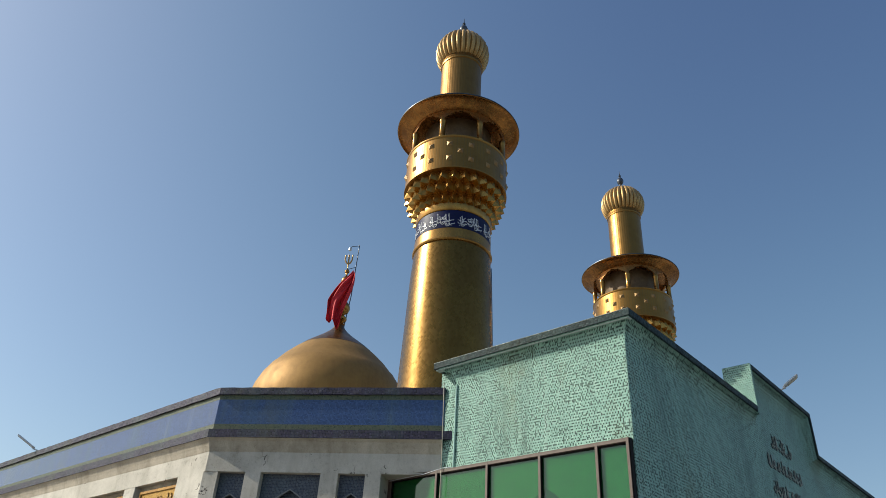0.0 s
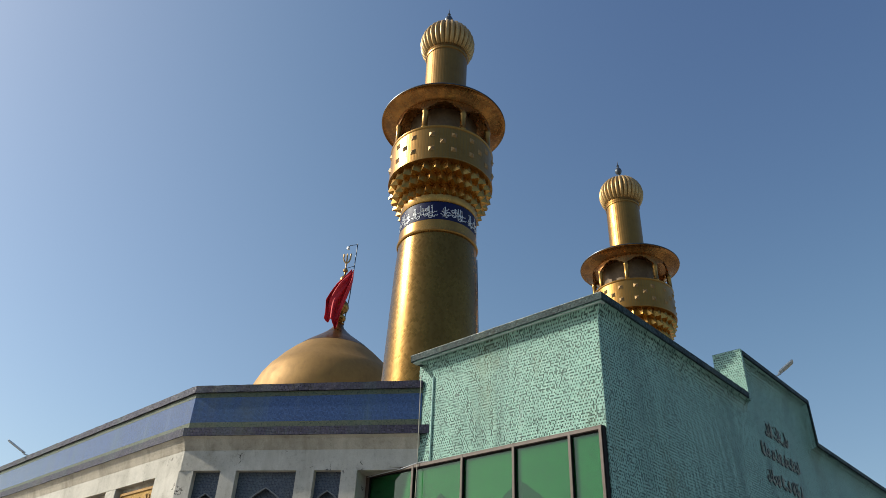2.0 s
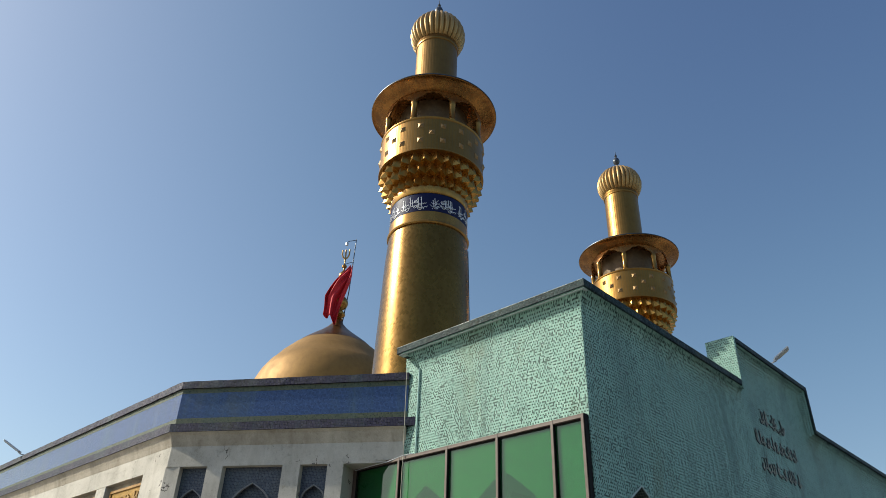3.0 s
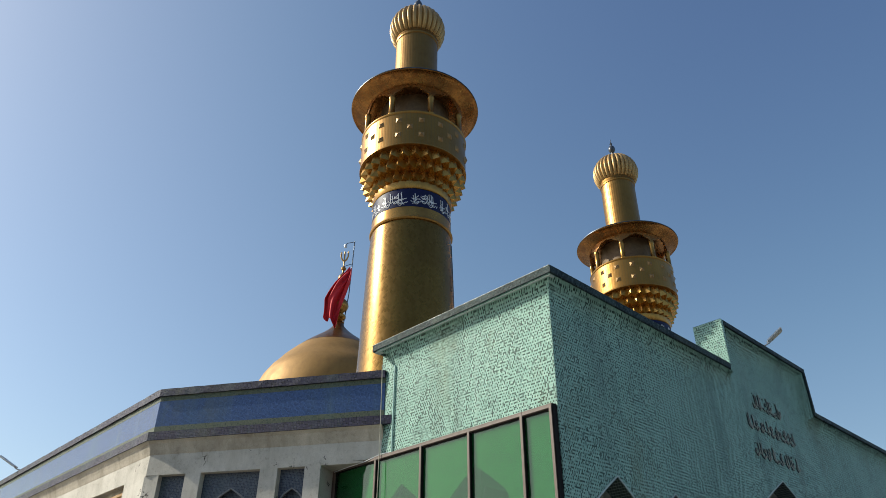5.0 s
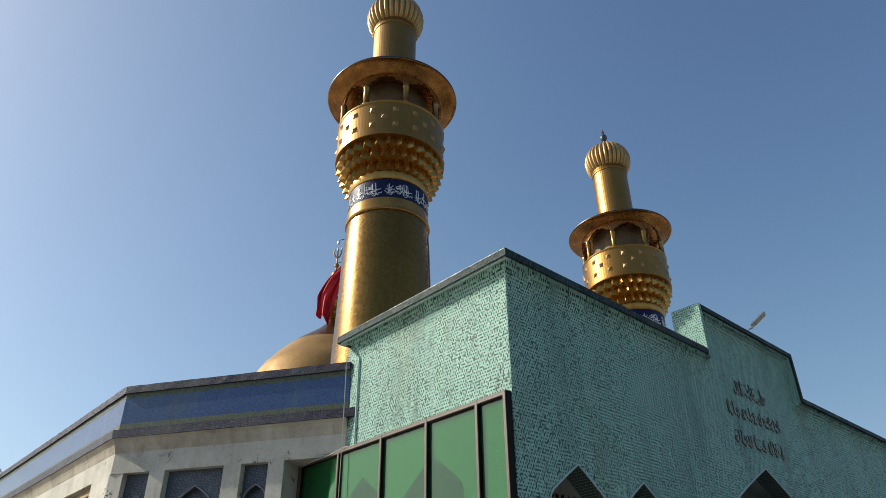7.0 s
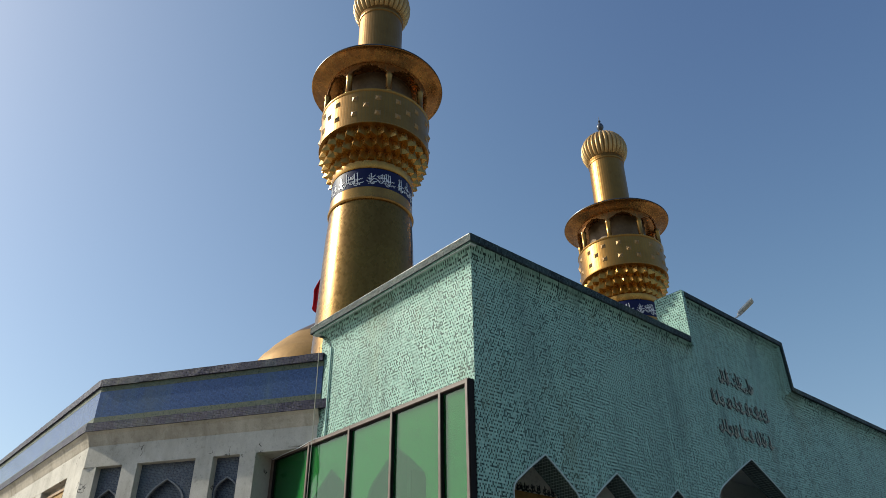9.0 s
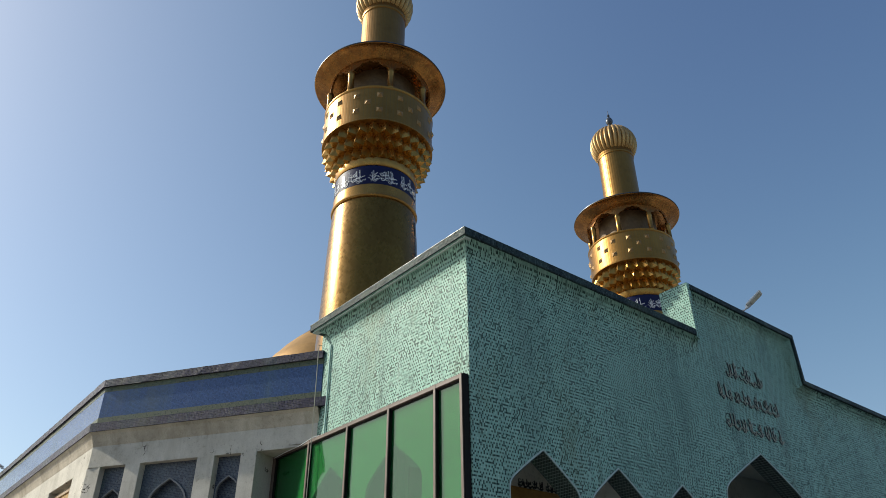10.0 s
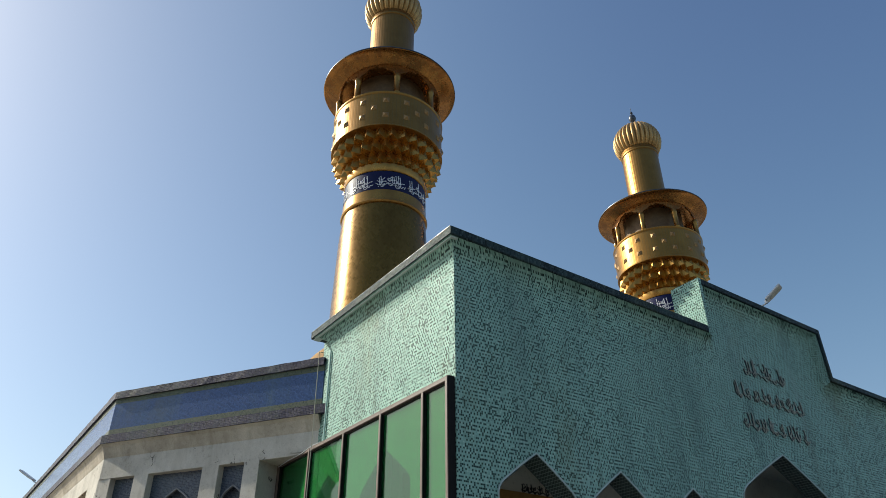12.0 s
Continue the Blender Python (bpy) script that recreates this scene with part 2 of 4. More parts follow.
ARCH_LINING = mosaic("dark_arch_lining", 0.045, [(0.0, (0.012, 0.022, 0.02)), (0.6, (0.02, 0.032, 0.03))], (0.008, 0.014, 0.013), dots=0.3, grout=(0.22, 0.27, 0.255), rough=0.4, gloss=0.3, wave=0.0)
BLUE_TILE = mosaic("blue_tile_mosaic", 0.038, [(0.0, (0.044, 0.088, 0.23)), (0.45, (0.056, 0.104, 0.26)), (0.8, (0.034, 0.07, 0.19))], (0.03, 0.058, 0.16), dots=0.2, stray=0.05, grout=(0.03, 0.05, 0.115), rough=0.12, along=(0.837, 0.5476), lumps=0.35, relief=0.3, gloss=0.4, vary=0.14)
NAVY_TILE = mosaic("navy_tile_panel", 0.042, [(0.0, (0.018, 0.027, 0.055)), (0.4, (0.028, 0.04, 0.075)), (0.8, (0.06, 0.075, 0.105))], (0.012, 0.016, 0.04), dots=0.5, grout=(0.11, 0.12, 0.14), rough=0.35, along=(0.837, 0.5476), relief=0.4)
OLIVE_TILE = mosaic("olive_tile_strip", 0.04, [(0.0, (0.075, 0.095, 0.058)), (0.5, (0.105, 0.12, 0.075))], (0.035, 0.05, 0.035), dots=0.3, grout=(0.09, 0.1, 0.075), rough=0.4, along=(0.837, 0.5476), relief=0.25, gloss=0.3)
PURPLE_TILE = mosaic("purple_tile_edge", 0.045, [(0.0, (0.022, 0.019, 0.05)), (0.5, (0.034, 0.03, 0.068)), (0.85, (0.066, 0.06, 0.105))], (0.008, 0.008, 0.02), dots=0.5, grout=(0.05, 0.046, 0.07), rough=0.45, along=(0.837, 0.5476), lumps=0.15, relief=0.8, gloss=0.25)
PLASTER = stone("weathered_plaster", (0.60, 0.56, 0.50), (0.42, 0.39, 0.34), 0.32)
SOFFIT = stone("stained_soffit", (0.58, 0.51, 0.42), (0.35, 0.3, 0.235), 0.6, False)
ROOFING = stone("roof_screed", (0.42, 0.39, 0.34), (0.3, 0.28, 0.25), 0.2, False)
ROOM_WALL = stone("gallery_plaster", (0.80, 0.77, 0.71), (0.72, 0.68, 0.62), 0.1, False)
GREY_BLUE = plain("grey_blue_moulding", (0.20, 0.20, 0.21), (0.11, 0.113, 0.125), 0.5, 0.0, 12)
TRIM = plain("pale_edge_trim", (0.45, 0.52, 0.5), (0.33, 0.4, 0.38), 0.5)
OCHRE = plain("ochre_wood_band", (0.45, 0.24, 0.06), (0.30, 0.15, 0.04), 0.5)
BRONZE = plain("brown_window_frame", (0.125, 0.085, 0.068), (0.085, 0.057, 0.045), 0.5)
COPING = mosaic("grey_teal_coping", 0.04, [(0.0, (0.014, 0.026, 0.03)), (0.5, (0.026, 0.044, 0.049)), (0.86, (0.055, 0.08, 0.083))], (0.008, 0.013, 0.016), dots=0.45, grout=(0.03, 0.042, 0.046), rough=0.45, lumps=0.4, gloss=0.12)
# paler copy of the coping tile: sunlight on its top edge, as colour
SUNLIT_LIP = mosaic("sunlit_coping_lip", 0.04, [(0.0, (0.09, 0.12, 0.12)), (0.5, (0.15, 0.185, 0.18)), (0.86, (0.28, 0.32, 0.31))], (0.05, 0.07, 0.07), dots=0.3, grout=(0.08, 0.1, 0.1), rough=0.2, lumps=0.5, gloss=0.5)
LETTERS = plain("brass_letters", (0.36, 0.34, 0.26), (0.25, 0.235, 0.18), 0.4, 0.2, 14)
PALE_METAL = plain("pale_lamp_metal", (0.62, 0.63, 0.64), (0.5, 0.5, 0.5), 0.4, 0.2)
LAMP_GLASS = plain("amber_lamp_lens", (0.55, 0.52, 0.44), (0.45, 0.42, 0.35), 0.2)
CABLE = plain("pale_cable", (0.5, 0.45, 0.36), (0.4, 0.36, 0.3), 0.5)
PIPE = plain("painted_pipe", (0.36, 0.55, 0.5), (0.26, 0.42, 0.39), 0.4)
RED = plain("red_flag_cloth", (0.60, 0.016, 0.026), (0.47, 0.011, 0.02), 0.7, 0.0, 5, 0.3)
# near black: stands for the shade on the window frame's sides and underside
FRAME_SHADE = plain("black_frame_shade", (0.012, 0.010, 0.010), (0.007, 0.006, 0.006), 0.7)
FRAME_SHADE.node_tree.nodes["Principled BSDF"].inputs["Specular IOR Level"].default_value = 0.15
BLUE_ENAMEL.node_tree.nodes["Principled BSDF"].inputs["Specular IOR Level"].default_value = 0.2
g = Nodes("green_tinted_glass", rough=0.03)
g.color(g.mix(g.ramp(g.noise(0.5, 3), [(0.3, 0.0), (0.7, 1.0)]), (0.009, 0.06, 0.024), (0.013, 0.075, 0.03)))
g.b.inputs["IOR"].default_value = 1.9
g.bump(g.noise(0.9, 2), 0.05, 0.02)
clear, blend = g.add("ShaderNodeBsdfTransparent"), g.add("ShaderNodeMixShader")
clear.inputs["Color"].default_value = (0.27, 0.76, 0.36, 1)
blend.inputs[0].default_value = 0.5
for out, into in ((g.b.outputs[0], blend.inputs[1]), (clear.outputs[0], blend.inputs[2]), (blend.outputs[0], g.t.nodes["Material Output"].inputs["Surface"])):
    g.t.links.new(out, into)
GREEN_GLASS = g.mat
m = Nodes("paving", rough=0.7)
bx, by, bz = m.xyz()
su, sv = m.math("DIVIDE", bx, 0.6), m.math("DIVIDE", by, 0.6)
ce = m.white(m.vec(m.math("FLOOR", su), m.math("FLOOR", sv), 0.0))
jo = m.ramp(m.math("MINIMUM", m.math("PINGPONG", su, 0.5), m.math("PINGPONG", sv, 0.5)), [(0.008, 0.0), (0.016, 1.0)])
m.color(m.mix(jo, (0.08, 0.075, 0.068), m.mix(m.math("ADD", m.math("MULTIPLY", ce, 0.25), m.math("MULTIPLY", m.noise(0.4, 6), 0.75)), (0.13, 0.122, 0.108), (0.20, 0.188, 0.166))))
m.bump(m.math("ADD", jo, m.noise(20, 5)), 0.3, 0.006)
PAVING = m.mat


# ---- mesh helpers ----
def mesh_of(name, verts, faces, mat, smooth=None):
    me = bpy.data.meshes.new(name)
    me.from_pydata([tuple(v) for v in verts], [], faces)
    bm = bmesh.new()
    bm.from_mesh(me)
    bmesh.ops.recalc_face_normals(bm, faces=bm.faces)
    bm.to_mesh(me)
    bm.free()
    me.materials.append(mat)
    if smooth is not None:
        me.shade_smooth()
        me.set_sharp_from_angle(angle=radians(smooth))
    return me


def part(name, me, parent=None, label="", m=None):
    ob = new(name, me)
    if parent:
        ob.parent = parent
    if m:
        ob.matrix_basis = m
    return tagged(ob, label) if label else ob


def thing(name, label, category, m=None, group="", kind=""):
    ob = new(name)
    ob.empty_display_size = 0.5
    if m:
        ob.matrix_basis = m
    return tagged(ob, label, category, group, kind)


def box(name, lo, hi, mat, bevel=0.01, m=None):
    bm = bmesh.new()
    bmesh.ops.create_cube(bm, size=1.0)
    for v in bm.verts:
        v.co = Vector([lo[i] + (hi[i] - lo[i]) * (v.co[i] + 0.5) for i in range(3)])
    if bevel:
        bmesh.ops.bevel(bm, geom=bm.edges[:], offset=bevel, segments=1, affect="EDGES")
    if m:
        bm.transform(m)
    me = bpy.data.meshes.new(name)
    bm.to_mesh(me)
    bm.free()
    me.materials.append(mat)
    return me


def lathe(name, prof, mat, n=96, ribs=0, depth=0.0, smooth=35, closed=False):
    """Turns (radius, height) rows round the z axis; ribs swell the outline by lobes."""
    verts, faces = [], []
    for r, z, *k in prof:
        d = depth * (k[0] if k else 1.0)
        for i in range(n):
            a = 2 * math.pi * i / n
            rr = r * (1 - d * (1 - abs(math.cos(a * ribs / 2)) ** 0.8)) if ribs else r
            verts.append((rr * math.cos(a), rr * math.sin(a), z))
    rows = len(prof)
    for j in range(rows if closed else rows - 1):
        for i in range(n):
            a, b = j * n, ((j + 1) % rows) * n
            faces.append((a + i, a + (i + 1) % n, b + (i + 1) % n, b + i))
    if not closed:
        faces += [tuple(range(n - 1, -1, -1)), tuple(range((rows - 1) * n, rows * n))]
    return mesh_of(name, verts, faces, mat, smooth)


def sweep(name, line, prof, mat, rough=0.0, step=0.4):
    """A closed (outward, height) profile along a plan line, mitred at its bends; outward is to the right of travel."""
    pts, norms = [], []
    n = len(line)
    segs = [(Vector(line[i + 1]) - Vector(line[i])).normalized() for i in range(n - 1)]
    for i in range(n):
        a, b = segs[max(0, i - 1)], segs[min(n - 2, i)]
        na, nb = Vector((a.y, -a.x)), Vector((b.y, -b.x))
        mit = (na + nb).normalized()
        mit /= max(0.3, mit.dot(na))
        pts.append(Vector(line[i])), norms.append(mit)
    fine_p, fine_n = [], []
    for i in range(n - 1):
        k = max(1, int((pts[i + 1] - pts[i]).length / step)) if rough else 1
        for q in range(k):
            fine_p.append(pts[i].lerp(pts[i + 1], q / k)), fine_n.append(norms[i].lerp(norms[i + 1], q / k) if q == 0 else Vector((segs[i].y, -segs[i].x)))
    fine_p.append(pts[-1]), fine_n.append(norms[-1])
    verts, faces, w = [], [], len(prof)
    for p, q in zip(fine_p, fine_n):
        for o, z in prof:
            j = Vector((random.uniform(-1, 1), random.uniform(-1, 1))) * rough
            verts.append((p.x + q.x * (o + j.x), p.y + q.y * (o + j.x), z + j.y))
    for i in range(len(fine_p) - 1):
        for k in range(w):
            a, b = i * w, (i + 1) * w
            faces.append((a + k, a + (k + 1) % w, b + (k + 1) % w, b + k))
    faces += [tuple(range(w)), tuple(range((len(fine_p) - 1) * w, len(fine_p) * w))]
    return mesh_of(name, verts, faces, mat)


def slab(name, outline, place, depth, mat):
    """A flat outline (a, b) given thickness: place(a, b, d) gives the point at depth d."""
    from mathutils.geometry import tessellate_polygon
    tris = tessellate_polygon([[Vector((a, b, 0)) for a, b in outline]])
    n = len(outline)
    verts = [place(a, b, 0.0) for a, b in outline] + [place(a, b, depth) for a, b in outline]
    faces = [tuple(t) for t in tris] + [tuple(i + n for i in reversed(t)) for t in tris]
    faces += [(i, (i + 1) % n, n + (i + 1) % n, n + i) for i in range(n)]
    return mesh_of(name, verts, faces, mat)


def tube(name, pts, r, mat, n=8):
    verts, faces = [], []
    pts = [Vector(p) for p in pts]
    for i, p in enumerate(pts):
        d = (pts[min(i + 1, len(pts) - 1)] - pts[max(i - 1, 0)]).normalized()
        s = d.cross(Vector((0.3, 0.9, 0.2))).normalized()
        t = d.cross(s)
        for k in range(n):
            a = 2 * math.pi * k / n
            verts.append(p + (s * math.cos(a) + t * math.sin(a)) * r)
    for i in range(len(pts) - 1):
        for k in range(n):
            faces.append((i * n + k, i * n + (k + 1) % n, (i + 1) * n + (k + 1) % n, (i + 1) * n + k))
    faces += [tuple(range(n)), tuple(range((len(pts) - 1) * n, len(pts) * n))]
    return mesh_of(name, verts, faces, mat, 50)


def arch_side(half, rise, soft=False):
    """Right half of a pointed arch with straight sides and tight shoulders, from the jamb up to the apex: (across, below the apex)."""
    rows = ((1.0, 1.0), (0.996, 0.92), (0.975, 0.845), (0.935, 0.77), (0.87, 0.695), (0.66, 0.515), (0.44, 0.335), (0.22, 0.165), (0.0, 0.0))
    if soft:
        rows = ((1.0, 1.0), (0.985, 0.86), (0.94, 0.72), (0.86, 0.58), (0.74, 0.45), (0.58, 0.32), (0.40, 0.21), (0.22, 0.115), (0.09, 0.045), (0.0, 0.0))
    return [(half * a, -rise * b) for a, b in rows]


def cluster(rnd):
    """Flowing strokes in a unit box: a sagging base, upright risers, a bowl, a tail and a few marks."""
    base = rnd.uniform(0.24, 0.34)
    out = [[(f / 10, base - 0.13 * math.sin(math.pi * f / 10) + 0.05 * math.sin(f * 1.9)) for f in range(11)]]
    for q in range(rnd.choice((1, 2, 2, 3))):
        p, top = rnd.uniform(0.06, 0.94), rnd.uniform(0.62, 1.0)
        out.append([(p - 0.10, top - 0.07), (p - 0.02, top), (p + 0.01, (top + base) / 2), (p + 0.03, base - 0.04), (p + 0.12, base - 0.06)])
    c, r = rnd.uniform(0.2, 0.8), rnd.uniform(0.13, 0.2)
    lift = base + rnd.uniform(0.12, 0.3)
    out.append([(c + r * math.cos(t * 0.55 + 2.6), lift + r * 0.8 * math.sin(t * 0.55 + 2.6)) for t in range(9)])
    c = rnd.uniform(0.2, 0.8)
    out.append([(c + 0.22 * math.cos(math.pi * (1 + t / 8)), base - 0.02 + 0.24 * math.sin(math.pi * (1 + t / 8))) for t in range(9)])
    if rnd.random() < 0.6:
        p = rnd.uniform(0.1, 0.6)
        out.append([(p, 0.6), (p + 0.12, 0.56), (p + 0.26, 0.62), (p + 0.38, 0.74)])
    for q in range(rnd.choice((1, 2, 3))):
        p, t = rnd.uniform(0.1, 0.9), rnd.choice((rnd.uniform(0.02, 0.1), rnd.uniform(0.6, 0.9)))
        out.append([(p, t), (p + 0.05, t + 0.03)])
    return out


def ribbons(name, strokes, nib, place, depth, mat):
    """Broad-nib bars along (a, b) lines, thick on one slant and thin on the other; place(a, b, d) gives the point at height d."""
    vs, fs = [], []
    for line in strokes:
        k, n = len(vs), len(line)
        for i, p in enumerate(line):
            q0, q1 = line[max(0, i - 1)], line[min(n - 1, i + 1)]
            t = Vector((q1[0] - q0[0], q1[1] - q0[1]))
            t = t.normalized() if t.length > 1e-6 else Vector((1, 0))
            wide = nib * (0.5 + 0.5 * abs(t.x * 0.64 + t.y * 0.77)) * (0.6 if n > 2 and i in (0, n - 1) else 1.0)
            for s in (1, -1):
                for d in (0.0, depth):
                    vs.append(place(p[0] - s * t.y * wide, p[1] + s * t.x * wide, d))
        for i in range(n - 1):
            q = k + i * 4
            fs += [(q, q + 1, q + 5, q + 4), (q + 2, q + 3, q + 7, q + 6), (q + 1, q + 3, q + 7, q + 5), (q, q + 2, q + 6, q + 4)]
        e = k + (n - 1) * 4
        fs += [(k, k + 1, k + 3, k + 2), (e, e + 1, e + 3, e + 2)]
    return mesh_of(name, vs, fs, mat)


# ---- ground ----
ground = part("ground", mesh_of("ground", [(-2500, -2500, 0), (2500, -2500, 0), (2500, 2500, 0), (-2500, 2500, 0)], [(0, 1, 2, 3)], PAVING))
tagged(ground, "pale stone paving of the open court", "ground", kind="structure")

# ---- the shrine's outer building: a long wall, a chamfered corner and its roof ----
ORI, U, NRM = Vector((-19.4, 11.08)), Vector((0.837, 0.5476)), Vector((0.5476, -0.837))
CH_END = ORI + U * 7.42
LINE = [(-62.0, 11.08), tuple(ORI), tuple(ORI + U * 7.14)]
LEDGE_LINE = LINE[:2] + [tuple(CH_END)]
ROOF_Z = 8.9
shrine = thing("shrine_building", "grey plastered shrine building with blue tile frieze and chamfered corner", "building")
part("parapet_coping", sweep("parapet_coping", LINE, [(-0.10, 8.95), (-0.10, 9.17), (-0.62, 9.19), (-0.62, 8.95)], PURPLE_TILE, rough=0.007, step=0.24), shrine, "purple mosaic coping with a ragged edge")
part("upper_strip", sweep("upper_strip", LINE, [(-0.165, 8.80), (-0.165, 8.95), (-0.6, 8.95), (-0.6, 8.80)], OLIVE_TILE), shrine, "olive green tile strip")
part("tile_frieze", sweep("tile_frieze", LINE, [(-0.168, 8.03), (-0.168, 8.80), (-0.6, 8.80), (-0.6, 8.03)], BLUE_TILE), shrine, "blue glazed mosaic frieze")
part("lower_strip", sweep("lower_strip", LINE, [(-0.165, 7.8), (-0.165, 8.03), (-0.6, 8.03), (-0.6, 7.8)], OLIVE_TILE), shrine, "olive green tile strip")
part("ledge", sweep("ledge", LEDGE_LINE, [(0.0, 7.58), (0.0, 7.82), (-0.163, 7.85), (-0.6, 7.86), (-0.6, 7.58)], PURPLE_TILE, rough=0.004, step=0.3), shrine, "purple mosaic ledge")
part("ledge_soffit", sweep("ledge_soffit", LINE, [(-0.03, 7.578), (-0.10, 7.5), (-0.17, 7.34), (-0.215, 7.2), (-0.6, 7.2), (-0.6, 7.578)], SOFFIT), shrine, "stained plaster cove under the ledge")
part("lintel_wall", sweep("lintel_wall", LINE, [(-0.22, 6.62), (-0.22, 7.2), (-0.8, 7.2), (-0.8, 6.62)], PLASTER), shrine, "cracked grey plaster band")


def chamfer(s, z, d=0.0):
    p = ORI + U * s + NRM * (-0.22 - d)
    return (p.x, p.y, z)


def pier(s0, s1, d=0.6):
    vs = [chamfer(s, z, q) for z in (0.0, 6.62) for s, q in ((s0, 0), (s1, 0), (s1, d), (s0, d))]
    return mesh_of("pier", vs, [(0, 1, 2, 3), (4, 5, 6, 7), (0, 1, 5, 4), (1, 2, 6, 5), (2, 3, 7, 6), (3, 0, 4, 7)], PLASTER)


for s0, s1 in ((1.317, 1.802), (3.611, 4.133)):
    part("pier", pier(s0, s1), shrine)
jx, jy = chamfer(5.396, 0)[:2]
kx, ky = chamfer(4.933, 0)[:2]
part("pier", slab("pier", [(kx, ky), (jx, jy), (jx - 0.42, 15.02), (jx - 1.6, 15.02), (kx - 0.3, ky + 0.5)], lambda a, b, d: (a, b, d), 6.62, PLASTER), shrine, "pale end pier beside the glazing")
part("soffit_slab", slab("soffit_slab", [chamfer(5.36, 0, 0.1)[:2], chamfer(6.75, 0, 0.1)[:2], (-13.6, 15.04), (jx - 0.42, 15.04)], lambda a, b, d: (a, b, 6.628 + d), 0.06, PLASTER), shrine)
cx, cy = chamfer(0.478, 0)[:2]
part("corner_pier", slab("corner_pier", [(-20.95, 11.3), (-19.54, 11.3), (cx, cy), (cx - 0.4, cy + 0.5), (-20.95, 12.0)], lambda a, b, d: (a, b, d), 6.62, PLASTER), shrine)


def niche(s0, s1, half, apex):
    """A recessed navy tile panel opened by a pointed arch with a raised moulding."""
    mid = (s0 + s1) / 2
    side = arch_side(half, half * 1.1, True)
    outer = [(a, b) for a, b in side] + [(-a, b) for a, b in reversed(side[:-1])]
    inner = [(a * 0.92, b - 0.035) for a, b in outer]
    gap = [(mid + half, 0.0)] + [(mid + a, apex + b) for a, b in outer] + [(mid - half, 0.0)]
    face = [(s0 - 0.05, 6.66), (s1 + 0.05, 6.66), (s1 + 0.05, 0.0)] + gap + [(s0 - 0.05, 0.0)]
    panel = part("tile_panel", slab("tile_panel", face, lambda a, b, d: chamfer(a, b, 0.22 + d), 0.16, NAVY_TILE), shrine, "recessed navy mosaic panel")
    ring = outer + [(-half, 2.0 - apex), (-half * 0.92, 2.0 - apex)] + list(reversed(inner)) + [(half * 0.92, 2.0 - apex), (half, 2.0 - apex)]
    part("arch_moulding", slab("arch_moulding", ring, lambda a, b, d: chamfer(mid + a, apex + b, 0.18 + d), 0.06, GREY_BLUE), panel, "dull grey pointed arch moulding")
    back = [(s0 - 0.05, 0.0), (s1 + 0.05, 0.0), (s1 + 0.05, 6.66), (s0 - 0.05, 6.66)]
    part("arch_panel", slab("arch_panel", back, lambda a, b, d: chamfer(a, b, 0.384 + d), 0.12, NAVY_TILE), panel, "navy mosaic deep within the arch")


niche(0.478, 1.317, 0.36, 6.04)
niche(1.802, 3.611, 0.62, 6.2)
niche(4.133, 4.933, 0.34, 6.12)

# long wall with gilded panels
WALL_Y = 11.30
x1 = -20.95
while x1 > -60:
    x0 = x1 - 2.6
    gp = part("inscription_panel", box("inscription_panel", (x0 - 0.02, WALL_Y + 0.22, 0.0), (x1 + 0.02, WALL_Y + 0.5, 6.64), SOFFIT, 0), shrine, "recess with a gilded panel")
    part("gilded_panel", box("gilded_panel", (x0 + 0.16, WALL_Y + 0.16, 4.6), (x1 - 0.16, WALL_Y + 0.216, 6.46), GOLD_PANEL, 0.015), gp, "gilded relief panel")
    frame_bars = ((x0 + 0.16, 6.36, x1 - 0.16, 6.46), (x0 + 0.16, 4.6, x0 + 0.26, 6.356), (x1 - 0.26, 4.6, x1 - 0.16, 6.356))
    for ax, az, bx, bz in frame_bars:
        part("panel_border", box("panel_border", (ax, WALL_Y + 0.12, az), (bx, WALL_Y + 0.158, bz), GOLD_PLAIN, 0.012), gp, "raised gilded border")
    rnd = random.Random(int(-x0 * 10))
    for k in range(2):
        for q in range(4):
            at, low = x0 + 0.32 + 0.49 * q, 5.78 - 0.56 * k
            strokes = [[(at + a * 0.47, low + b * 0.48) for a, b in st] for st in cluster(rnd)]
            part("relief_bar", ribbons("relief_bar", strokes, 0.022, lambda a, b, d: (a, WALL_Y + 0.158 - d, b), 0.03, GOLD_BULB), gp)
    part("pier", box("pier", (x0 - 0.72, WALL_Y, 0.0), (x0, WALL_Y + 0.6, 6.62), PLASTER, 0.012), shrine)
    x1 = x0 - 0.72
part("roof", slab("roof", [(-61.6, 11.75), (-19.65, 11.75), (-13.75, 15.55), (-13.75, 60), (-61.6, 60)], lambda a, b, d: (a, b, ROOF_Z - d), 0.3, ROOFING), shrine, "flat screeded roof behind the parapet")
part("rear_wall", box("rear_wall", (-62.0, 59.6, 0), (-13.6, 60.0, 9.2), PLASTER), shrine)
part("end_wall", box("end_wall", (-62.0, 11.8, 0), (-61.6, 59.6, 9.2), PLASTER), shrine)

# ---- the turquoise annex ----
EX, FY, WX = -7.52, 15.05, -13.0
annex = thing("annex_building", "annex clad in turquoise mosaic with stepped flared parapet", "building")
STEPS = [(FY, 9.84), (23.30, 9.84), (23.30, 11.34), (29.42, 11.34), (29.42, 9.72), (52.0, 9.72)]
COVE = [(0.185, 0.31), (0.21, 0.25), (0.25, 0.18), (0.32, 0.11), (0.41, 0.06), (0.52, 0.025), (0.64, 0.006), (0.74, 0.0)]


